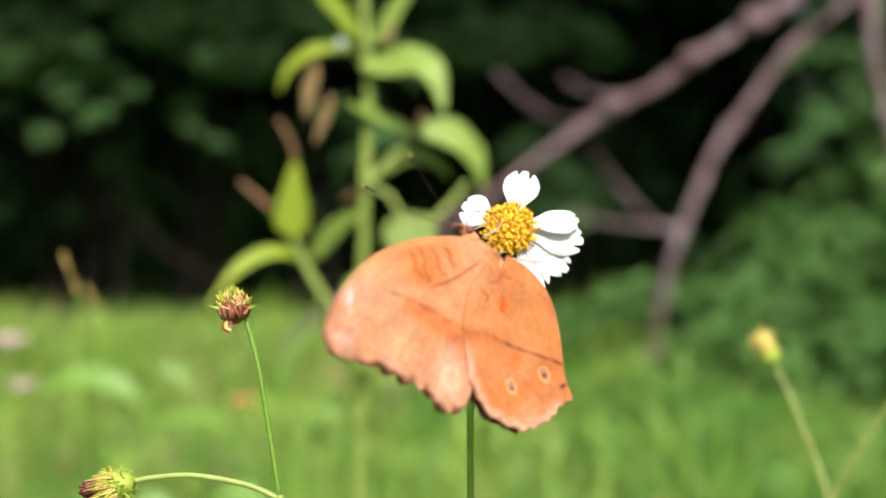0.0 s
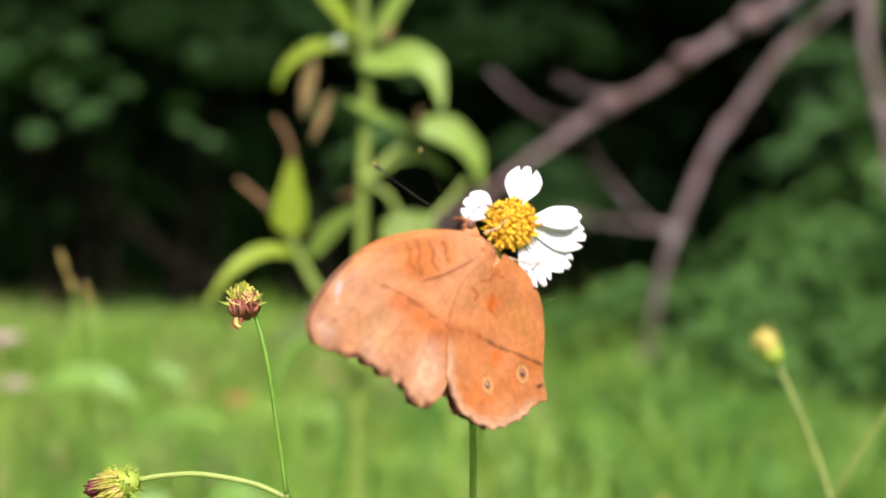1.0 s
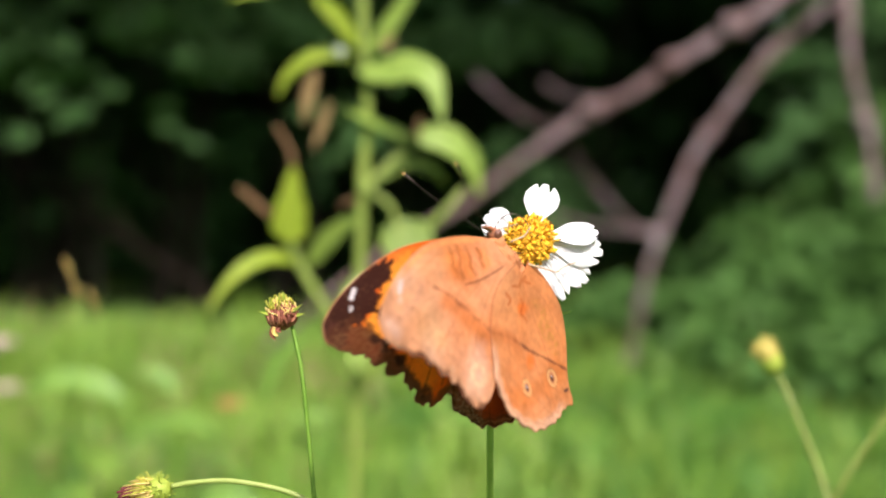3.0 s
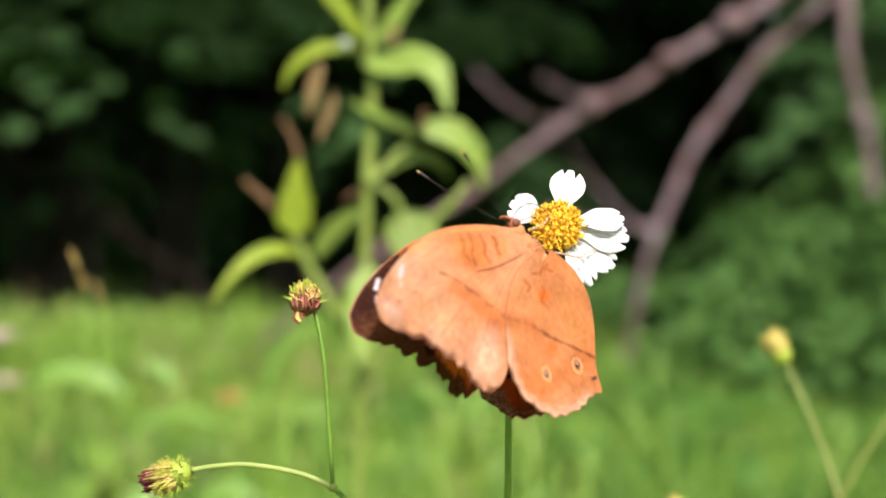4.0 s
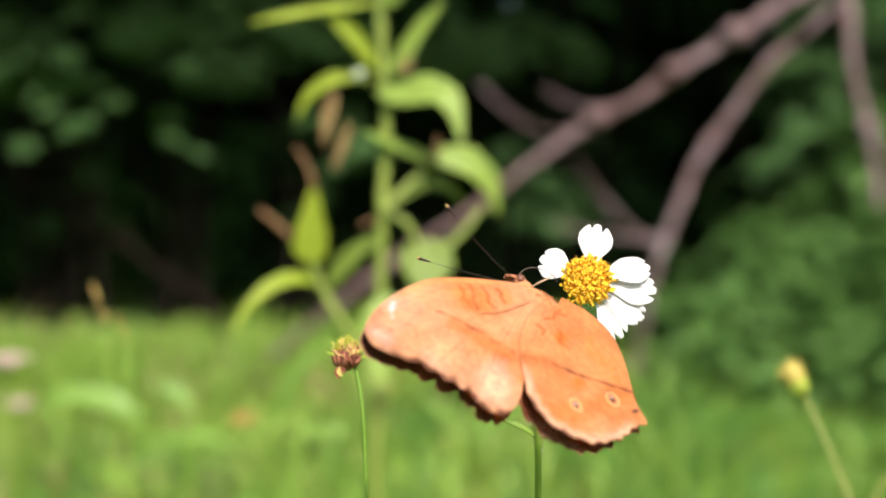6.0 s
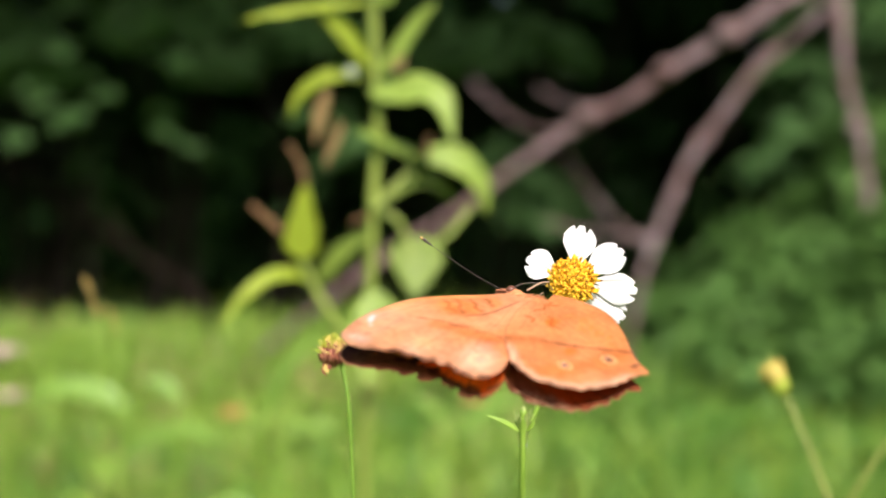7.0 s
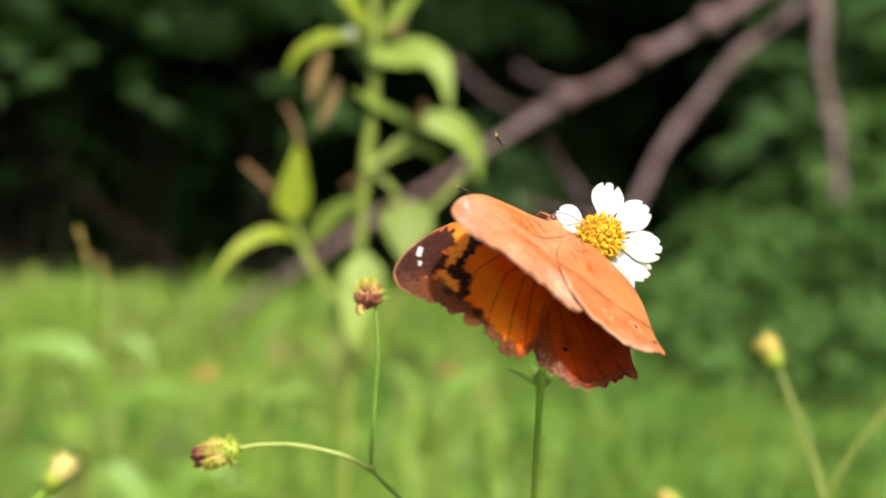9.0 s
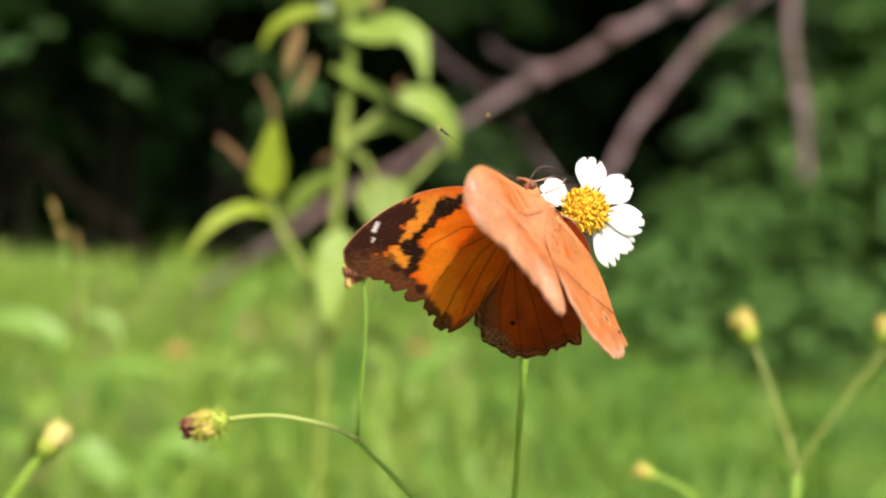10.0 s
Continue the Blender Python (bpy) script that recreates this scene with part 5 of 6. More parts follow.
    blob(bm, a + d * 0.0058, (0.0021, 0.0021, 0.0030), turn, rough=0.1)
    part("straw_core", bm, M_STRAW, nod)
    bm = bmesh.new()
    rnd = random.Random(3)
    s, t = d.orthogonal().normalized(), d.cross(d.orthogonal().normalized())
    tufts = bmesh.new()
    for k in range(190):
        an, r = rnd.uniform(0, 6.28), 0.0031 * math.sqrt(rnd.uniform(0.1, 1))
        o = (s * math.cos(an) + t * math.sin(an)) * r
        shake = Vector((rnd.uniform(-1, 1), rnd.uniform(-1, 1), rnd.uniform(-1, 1))) * 0.0007
        far_end = a + d * rnd.uniform(0.0058, 0.0098) + o * rnd.uniform(0.8, 1.35) + shake
        tube(bm if k % 3 else tufts, [a + d * 0.0025 + o * 0.8, a + d * 0.005 + o * 1.15, far_end], 0.00016, 0.00012, 5, 6)
    for k in range(60):
        an, h = rnd.uniform(0, 6.28), rnd.uniform(0.0030, 0.0066)
        o = s * math.cos(an) + t * math.sin(an)
        e = a + d * (h + 0.0012) + o * rnd.uniform(0.0036, 0.0048)
        tube(tufts, [a + d * h + o * 0.0024, a + d * (h + 0.0008) + o * 0.0034, e, e + d * 0.0006 + o * rnd.uniform(-0.0004, 0.0003)], 0.00016, 0.0001, 5, 7)
    part("tuft", tufts, M_WISP, nod)["kind"] = "stuff"
    part("straw_floret", bm, M_STRAW, nod)["kind"] = "stuff"
    bm = bmesh.new()
    blob(bm, a + d * 0.0094, (0.0020, 0.0020, 0.0020), turn, rough=0.3)
    part("maroon_tip", bm, M_MAROON, nod)
    tips = bmesh.new()
    for k in range(46):
        an, r = rnd.uniform(0, 6.28), 0.0025 * math.sqrt(rnd.random())
        o = (s * math.cos(an) + t * math.sin(an)) * r
        tube(tips, [a + d * 0.0085 + o, a + d * 0.0100 + o * 1.15, a + d * rnd.uniform(0.0102, 0.0118) + o * rnd.uniform(0.9, 1.35)], 0.00036, 0.00028, 5, 4)
    part("floret_tip", tips, M_MAROON, nod)["kind"] = "stuff"
    return ob, base, stalk, joint - base


# ---- yellow buds, out of focus ----
def bud_weed(stalks, label, lean=(0.02, 0.03), mat=M_BUD, skin=M_STEM):
    """Stalks: lists of places from the fork or the ground to a bud, each with the bud's size (0: none)."""
    root = Vector(stalks[0][0][0])
    base = Vector((root.x + lean[0], root.y + lean[1], 0))
    ob = thing("bud_weed", base, label, "weed", "weeds with yellow buds")
    bm = bmesh.new()
    tube(bm, [(0, 0, -0.02), (root - base) * 0.6 - Vector((lean[0], lean[1], 0)) * 0.1, root - base], 0.0019, 0.0016, 8, 20)
    part("stem", bm, M_STEM, ob)
    for pts, size, r in stalks:
        bm = bmesh.new()
        tube(bm, local(pts, base), r, r * 0.85, 8, 24)
        part("stalk", bm, skin, ob)
        if size:
            c, d = Vector(pts[-1]) - base, (Vector(pts[-1]) - Vector(pts[-2])).normalized()
            turn = d.to_track_quat("Z", "Y").to_matrix().to_4x4()
            bm = bmesh.new()
            blob(bm, c + d * size * 0.3, (size * 0.5, size * 0.5, size * 0.55), turn, rough=0.1)
            cup = part("bud_cup", bm, M_BRACT, ob)
            bm = bmesh.new()
            blob(bm, c + d * size * 0.75, (size * 0.52, size * 0.52, size * 0.6), turn, rough=0.12)
            part("bud", bm, mat, cup, "closed yellow bud")
            part("floret", spike_ball(bmesh.new(), c + d * size * 0.8, size * 0.6, 30, size * 0.25, size * 0.06, 0.2, 1.0, d, 6), mat, cup)["kind"] = "stuff"
    return ob


# ---- low broad-leaved weeds in the grass ----
def low_weed(x, y, leaves, size, mat, seed, height=0.12):
    rnd = random.Random(seed)
    ob = thing("low_weed", (x, y, 0), "low broad-leaved green weed in the grass", "weed", "low weeds in the grass")
    bm = bmesh.new()
    tube(bm, [(0, 0, -0.02), (0.004, 0.002, height * 0.5), (0, 0, height)], 0.004, 0.002, 7, 10)
    part("stem", bm, M_STEM_OLD, ob)
    for k in range(leaves):
        a = k * 2.4 + rnd.uniform(-0.4, 0.4)
        z = height * rnd.uniform(0.35, 1.0)
        d = Vector((math.cos(a), math.sin(a), 0))
        ln = size * rnd.uniform(0.7, 1.2)
        bm = bmesh.new()
        p = Vector((0, 0, z))
        leaf_blade(bm, [p, p + d * ln * 0.4 + Vector((0, 0, ln * 0.25)), p + d * ln * 0.75 + Vector((0, 0, ln * 0.22)), p + d * ln + Vector((0, 0, -ln * 0.05))], ln * 0.42, (0, 0, 1), 0.2, n=10, wave=0.06, seed=k)
        part("leaf", bm, mat, ob)
    return ob


def blossom(place, size, mat, label, seed):
    rnd = random.Random(seed)
    p = Vector(place)
    ob = thing("blossom", (p.x, p.y, 0), label, "flower", "small blossoms in the grass")
    bm = bmesh.new()
    tube(bm, [(0, 0, -0.01), (0.006, 0, p.z * 0.5), (0, 0, p.z)], 0.0016, 0.0012, 6, 12)
    part("stem", bm, M_STEM, ob)
    for k in range(6):
        a = k * math.pi / 3 + rnd.uniform(-0.2, 0.2)
        d = Vector((math.cos(a), math.sin(a), 0))
        bm = bmesh.new()
        c = Vector((0, 0, p.z))
        leaf_blade(bm, [c, c + d * size * 0.3 + Vector((0, 0, size * 0.15)), c + d * size * 0.5 + Vector((0, 0, size * 0.1))], size * 0.4, (0, 0, 1), 0.15, n=7)
        part("petal", bm, mat, ob)
    bm = bmesh.new()
    blob(bm, (0, 0, p.z + size * 0.05), (size * 0.16, size * 0.16, size * 0.12), rough=0.1)
    part("centre", bm, mat, ob)


def dry_spike(place, height, seed):
    p = Vector(place)
    ob = thing("dry_grass_spike", (p.x, p.y, 0), "straw-brown dry grass seed spike", "grass", "dry grass spikes")
    bm = bmesh.new()
    tube(bm, [(0.01, 0, -0.01), (0.006, 0, p.z * 0.5), (0, 0, p.z)], 0.0005, 0.0004, 6, 12)
    part("stem", bm, M_STEM, ob)
    bm = bmesh.new()
    rnd = random.Random(seed)
    for k in range(30):
        h = rnd.random()
        c = Vector((-0.35 * height * h, 0, p.z + h * height))
        a = rnd.uniform(0, 6.28)
        d = Vector((math.cos(a) * 0.35, math.sin(a) * 0.35, 0.9)) * height * 0.16
        tube(bm, [c, c + d * 0.5, c + d], height * 0.022, height * 0.01, 5, 4)
    part("seed_spike", bm, M_STRAW, ob)["kind"] = "stuff"


def leafy_weed(place, leaves, label):
    """A weed with long leaf stalks. Leaves: places along each leaf, its width and material."""
    base = Vector((*place, 0))
    ob = thing("leafy_weed", base, label, "weed", "leafy weeds in the grass")
    for pts, width, mat in leaves:
        pts = local(pts, base)
        bm = bmesh.new()
        tube(bm, [(0, 0, -0.01), Vector((pts[0][0] * 0.4, pts[0][1] * 0.4, pts[0][2] * 0.7)), pts[0]], 0.0022, 0.0014, 6, 12)
        part("leaf_stalk", bm, M_STEM, ob)
        bm = bmesh.new()
        leaf_blade(bm, pts, width, (0, -0.6, 0.8), 0.2, wave=0.06, seed=width * 700)
        part("leaf", bm, mat, ob)


# ---- the place ----
build_ground()
rng0 = np.random.default_rng(11)
grass("grass", "fresh green meadow grass", 86000, -2.4, 2.8, 1.0, 3.5, 0.05, 0.132, 0.0045, rng0)
grass("grass", "fresh green grass tufts near the thicket", 14000, -2.4, 2.8, 2.5, 3.3, 0.07, 0.21, 0.007, rng0)
grass("grass", "short green grass under the weeds", 30000, -3.0, 3.2, -2.4, 2.0, 0.03, 0.09, 0.006, rng0)
grass("grass", "grass of the wider meadow", 58000, -8, 8, -8, 3.5, 0.05, 0.13, 0.02, rng0)
grass("grass", "deeper green grass in the meadow", 48000, -0.15, 2.6, 0.7, 3.5, 0.06, 0.16, 0.005, rng0, mat=M_GRASS_DEEP)
grass("grass", "loose tall grass blades standing over the meadow", 600, -0.9, 0.55, 0.95, 2.1, 0.2, 0.35, 0.0075, rng0)
grass("grass", "straw-coloured dry blades among the grass", 1900, -2.0, 0.15, 1.2, 3.2, 0.08, 0.22, 0.005, rng0, mat=M_DRY_BLADE)
build_dead_tree()
build_fallen_branch()
LABEL_SHADE, LABEL_LIT = "dense shrub with drooping leaves, coloured dark for shade", "leafy shrub at the edge of the grass, coloured as lit leaves"
# the back shrubs' near-black leaf colour carries the thicket's shade
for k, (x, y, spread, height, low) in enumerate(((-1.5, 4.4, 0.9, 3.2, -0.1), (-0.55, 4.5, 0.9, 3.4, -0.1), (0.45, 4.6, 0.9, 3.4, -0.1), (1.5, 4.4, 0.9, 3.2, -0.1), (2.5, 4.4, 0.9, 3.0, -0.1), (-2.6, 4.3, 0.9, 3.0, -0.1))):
    shrub(x, y, spread, height, low, 110, 80, 0.095, M_SHRUB_SHADE, LABEL_SHADE, 20 + k)
# overhanging crowns, added above view to shade the edge of the thicket
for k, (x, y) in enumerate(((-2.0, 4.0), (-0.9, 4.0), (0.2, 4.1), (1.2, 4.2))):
    shrub(x, y, 1.05, 3.0, 1.15, 90, 80, 0.105, M_SHRUB_SHADE, "added shrub with a crown above view that shades the thicket", 60 + k, back=0.5)
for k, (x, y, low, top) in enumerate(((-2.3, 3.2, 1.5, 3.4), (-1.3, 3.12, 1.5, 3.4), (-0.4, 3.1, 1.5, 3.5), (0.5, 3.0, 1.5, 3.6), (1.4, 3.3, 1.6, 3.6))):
    shrub(x, y, 0.95, top, low, (62, 72, 95, 100, 75)[k], 80, 0.115, M_SHRUB_SHADE, "added shrub with an unseen crown over the grass for shade", 70 + k, back=1.1)
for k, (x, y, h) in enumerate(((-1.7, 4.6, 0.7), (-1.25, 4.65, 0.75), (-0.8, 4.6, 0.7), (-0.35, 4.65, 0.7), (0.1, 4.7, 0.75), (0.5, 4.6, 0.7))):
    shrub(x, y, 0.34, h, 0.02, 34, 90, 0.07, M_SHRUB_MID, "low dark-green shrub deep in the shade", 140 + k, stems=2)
# sprays of leaves low at the front
for k, (x, y, w, h, low, n) in enumerate(((-1.25, 4.1, 0.3, 1.2, 0.85, 6), (-0.85, 4.1, 0.3, 1.2, 0.9, 5), (-0.45, 4.05, 0.3, 1.15, 0.85, 7), (-0.05, 3.85, 0.3, 1.1, 0.75, 9), (0.3, 3.85, 0.25, 1.15, 0.8, 7), (-1.3, 4.0, 0.35, 0.72, 0.25, 6), (-0.85, 4.0, 0.35, 0.7, 0.22, 6), (-0.4, 4.0, 0.3, 0.68, 0.25, 5))):
    shrub(x, y, w, h, low, n, 30, 0.07, M_SHRUB_MID, "loose green shrub with drooping feathery sprays", 80 + k, clump=0.24, stems=3, fronds=True)
# leaf clusters in a lightened colour, standing for sunlit patches of the thicket
SUN_SPOTS = ([((-1.1096, 3.5000, 0.8690), 0.07, 7), ((-1.0002, 3.5000, 0.7990), 0.1, 2), ((-0.8625, 3.5000, 0.9350), 0.09, 4), ((-0.7047, 3.5000, 0.8499), 0.09, 2), ((-1.0987, 3.5000, 0.6706), 0.1, 1), ((-0.8836, 3.5000, 0.6488), 0.12, 1), ((-1.2453, 3.5000, 0.8279), 0.09, 3), ((-0.7078, 3.5000, 0.6184), 0.12, 1)],
         [((-0.5501, 3.5000, 0.8199), 0.06, 6), ((-0.6561, 3.5000, 0.9139), 0.06, 4), ((-0.5520, 3.5000, 0.9704), 0.06, 4)],
         [((-0.3766, 3.5000, 0.9251), 0.06, 8), ((-0.2887, 3.5000, 0.6788), 0.05, 2), ((-0.1916, 3.5000, 0.5829), 0.05, 2), ((-0.2244, 3.5000, 0.9507), 0.06, 5)],
         [((0.0663, 3.5000, 0.8549), 0.06, 11), ((0.1951, 3.5000, 0.8751), 0.06, 9), ((0.3735, 3.5000, 0.8810), 0.06, 5), ((-0.1274, 3.5000, 0.8644), 0.05, 6), ((0.2216, 3.5000, 0.5698), 0.04, 3)],
         [((0.3835, 3.5000, 0.4108), 0.05, 9), ((0.3396, 3.5000, 0.4835), 0.04, 3)],
         [((1.3567, 3.5000, 0.8326), 0.05, 20), ((1.2362, 3.5000, 0.7637), 0.05, 11), ((1.1603, 3.5000, 0.6470), 0.05, 11), ((1.0501, 3.5000, 0.5369), 0.04, 8), ((1.3738, 3.5000, 0.9466), 0.05, 12), ((1.1159, 3.5000, 0.8249), 0.04, 6), ((1.3429, 3.5000, 0.6689), 0.05, 14), ((1.4531, 3.5000, 0.7706), 0.06, 14)])
for k, (x, y) in enumerate(((-1.05, 3.7), (-0.75, 3.75), (-0.4, 3.7), (0.2, 3.75), (0.28, 3.7), (1.0, 3.7))):
    shrub(x, y, 0.15, 1.1, 0.5, 0, 26, 0.058, M_SHRUB_SUN, "shrub with a few feathery sprays, coloured as sunlit leaves", 120 + k, clump=0.10, stems=2, fronds=True, spots=[(p, w * 1.15, n * 3) for p, w, n in SUN_SPOTS[k]])
# edge shrubs whose leaf colours are lightened to stand for sunlight
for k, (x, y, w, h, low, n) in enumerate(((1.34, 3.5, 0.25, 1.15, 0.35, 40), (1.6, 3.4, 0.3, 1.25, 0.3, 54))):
    shrub(x, y, w, h, low, n, 34, 0.075, M_SHRUB_SUN, "shrub with long drooping feathery sprays, coloured as sunlit leaves", 95 + k, clump=0.26, stems=3, fronds=True)
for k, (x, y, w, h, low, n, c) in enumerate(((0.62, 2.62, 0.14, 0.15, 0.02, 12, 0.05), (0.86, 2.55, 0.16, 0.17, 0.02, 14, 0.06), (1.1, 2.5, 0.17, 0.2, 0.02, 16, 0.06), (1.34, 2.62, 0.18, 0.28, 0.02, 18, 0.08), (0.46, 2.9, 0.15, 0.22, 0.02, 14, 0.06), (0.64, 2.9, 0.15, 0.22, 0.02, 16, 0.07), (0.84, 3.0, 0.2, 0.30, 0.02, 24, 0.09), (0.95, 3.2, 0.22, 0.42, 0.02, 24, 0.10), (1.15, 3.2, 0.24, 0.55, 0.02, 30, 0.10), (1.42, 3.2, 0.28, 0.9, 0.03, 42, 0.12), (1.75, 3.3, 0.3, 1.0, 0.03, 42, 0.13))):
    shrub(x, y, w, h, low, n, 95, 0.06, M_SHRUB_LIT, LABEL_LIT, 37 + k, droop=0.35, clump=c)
# added leaf wall and unseen ring that shut out sky, coloured dark as shade
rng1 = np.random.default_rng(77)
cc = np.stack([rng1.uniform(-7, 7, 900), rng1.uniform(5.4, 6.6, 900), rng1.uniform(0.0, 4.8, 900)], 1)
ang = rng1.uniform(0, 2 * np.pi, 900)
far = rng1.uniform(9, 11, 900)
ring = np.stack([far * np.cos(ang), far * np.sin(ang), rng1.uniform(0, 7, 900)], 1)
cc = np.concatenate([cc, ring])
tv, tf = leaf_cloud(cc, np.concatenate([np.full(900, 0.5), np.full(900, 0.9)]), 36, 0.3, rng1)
tagged(sheet("woods_backing", tv, tf, M_SHRUB_SHADE), "added backing of woodland foliage, coloured dark for shade", "woods", kind="stuff")
build_tall_weed()
bud_weed([([(0.1402, 0.43, 0.4815), (0.1381, 0.4368, 0.4927), (0.1321, 0.4449, 0.5112), (0.1273, 0.4533, 0.5249), (0.1247, 0.4542, 0.5298)], 0.0088, 0.00105),
          ([(0.1402, 0.43, 0.4815), (0.1483, 0.4315, 0.4971), (0.1627, 0.4332, 0.519), (0.1702, 0.4339, 0.5289), (0.1708, 0.4349, 0.536)], 0.0065, 0.0009)], "forked green weed with closed yellow buds", skin=M_STALK_OLIVE)
bud_weed([([(0.1111, 0.4391, 0.4557), (0.1026, 0.4413, 0.4665), (0.0944, 0.4427, 0.4716), (0.0864, 0.4438, 0.474)], 0.006, 0.0012)], "small green weed with a tiny yellow bud")
bud_weed([([(-0.1037, 0.1806, 0.5417), (-0.0971, 0.1813, 0.551), (-0.0936, 0.1818, 0.5565), (-0.0914, 0.182, 0.5596)], 0.0040, 0.0008)], "green weed with a yellow-white opening bud", (-0.03, 0.0), M_BUD_PALE)
flower, flower_head, head_at, bent_petal, flower_neck, neck_foot = build_flower()
spent, spent_base, spent_stalk, spent_joint = build_spent_weed()
butterfly, wings, feelers, hind_leg, hip = build_butterfly()
for k, (x, y, n, s, m) in enumerate(((-0.46, 1.75, 7, 0.10, M_LEAF_LOW), (-0.35, 1.45, 6, 0.10, M_LEAF_LOW), (-0.1, 1.6, 7, 0.08, M_LEAF_LOW), (-0.62, 1.5, 6, 0.09, M_LEAF_LOW), (0.25, 1.9, 5, 0.06, M_LEAF_LOW),
                                     (-0.2, 2.2, 8, 0.08, M_LEAF_LOW), (-0.7, 2.3, 7, 0.09, M_LEAF_LOW), (0.05, 2.5, 7, 0.08, M_LEAF_LOW), (-0.4, 2.8, 7, 0.08, M_LEAF_LOW), (0.35, 2.8, 7, 0.08, M_LEAF_LOW))):
    low_weed(x, y, n, s, m, 50 + k)
leafy_weed((-0.27, 1.25), (([(-0.3179, 1.1963, 0.2882), (-0.2821, 1.1792, 0.3186), (-0.2391, 1.1603, 0.333), (-0.1947, 1.139, 0.3234)], 0.024, M_LEAF_PALE), ([(-0.3216, 1.2609, 0.3281), (-0.3543, 1.2631, 0.3475), (-0.3959, 1.2636, 0.3498), (-0.4315, 1.2618, 0.3308)], 0.03, M_LEAF_PALE), ([(-0.2692, 1.2811, 0.3327), (-0.2873, 1.2832, 0.3506), (-0.3145, 1.2839, 0.3566)], 0.02, M_LEAF_PALE)), "low weed with long arching pale-green leaves")
leafy_weed((-0.2, 1.05), (([(-0.2105, 1.0549, 0.2381), (-0.1923, 1.059, 0.2798), (-0.1722, 1.0582, 0.2861), (-0.1356, 1.0526, 0.2681)], 0.03, M_LEAF_PALE), ([(-0.2314, 1.0579, 0.247), (-0.2584, 1.0641, 0.2757), (-0.2789, 1.0664, 0.2795)], 0.034, M_LEAF_PALE)), "low weed with broad soft-green leaves")
leafy_weed((-0.16, 1.05), (([(-0.1429, 1.0000, 0.3864), (-0.1329, 1.0000, 0.4142), (-0.1172, 1.0000, 0.4377), (-0.0963, 1.0000, 0.4518)], 0.016, M_LEAF_PALE), ([(-0.1283, 1.0500, 0.3590), (-0.1035, 1.0500, 0.3652), (-0.0832, 1.0500, 0.3609)], 0.018, M_LEAF_LOW)), "slender weed with a long arching pale-green leaf")
leafy_weed((0.02, 1.15), (([(0.0240, 1.1000, 0.3394), (0.0416, 1.1000, 0.3593), (0.0621, 1.1000, 0.3737), (0.0830, 1.1000, 0.3828)], 0.02, M_LEAF_PALE), ([(0.0122, 1.1500, 0.3402), (-0.0027, 1.1500, 0.3594), (-0.0169, 1.1500, 0.3673)], 0.016, M_LEAF_LOW)), "slender weed with a long arching pale-green leaf")
blossom((-0.4301, 1.1835, 0.3998), 0.05, M_PINK, "pale pinkish withered blossom", 1)
blossom((-0.1983, 1.1775, 0.3428), 0.03, M_ORANGE, "small orange-pink blossom in the grass", 2)
blossom((0.0467, 1.2500, 0.3400), 0.026, M_ORANGE, "small orange-pink blossom on a thin stem", 4)
blossom((-0.4532, 1.2832, 0.3348), 0.035, M_PINK, "small pale blossom on a thin stem", 3)
dry_spike((-0.1820, 0.6, 0.5340), 0.019, 1)
dry_spike((-0.1725, 0.6, 0.5255), 0.013, 2)

# ---- what moves ----
SWAY_FLOWER = [
    (0, 0.0014, -0.0007),
    (0.5, 0.0025, 0.0005),
    (1, 0.0000, -0.0005),
    (1.5, -0.0021, 0.0000),
    (2, -0.0004, 0.0000),
    (2.5, -0.0012, -0.0004),
    (4, -0.0004, 0.0003),
    (4.5, -0.0002, 0.0004),
    (5, -0.0011, 0.0006),
    (5.5, -0.0006, 0.0004),
    (7, 0.0004, 0.0003),
    (7.5, 0.0002, 0.0002),
    (8, 0.0003, -0.0001),
    (8.5, 0.0003, -0.0002),
    (9, 0.0001, -0.0002),
    (9.5, 0.0002, -0.0004),
    (10, -0.0001, -0.0002),
]
SWAY_SPENT = [
    (0, -0.0078, -0.0200, 0.0026),
    (0.5, -0.0061, -0.0200, 0.0032),
    (1, -0.0065, -0.0200, 0.0026),
    (1.5, -0.0065, -0.0200, 0.0026),
    (2, -0.0064, -0.0200, 0.0028),
    (2.5, -0.0057, -0.0200, 0.0029),
    (4, -0.0049, -0.0140, 0.0027),
    (4.5, -0.0041, -0.0120, 0.0023),
    (5, -0.0034, -0.0111, 0.0018),
    (5.5, -0.0032, -0.0102, 0.0015),
    (7, -0.0041, -0.0076, 0.0005),
    (7.5, -0.0026, -0.0067, 0.0008),
    (8, -0.0022, -0.0059, -0.0002),
    (8.5, -0.0016, -0.0050, 0.0008),
    (9, -0.0010, -0.0033, 0.0009),
    (9.5, -0.0003, -0.0017, 0.0008),
    (10, 0.0000, 0.0000, 0.0000),
]
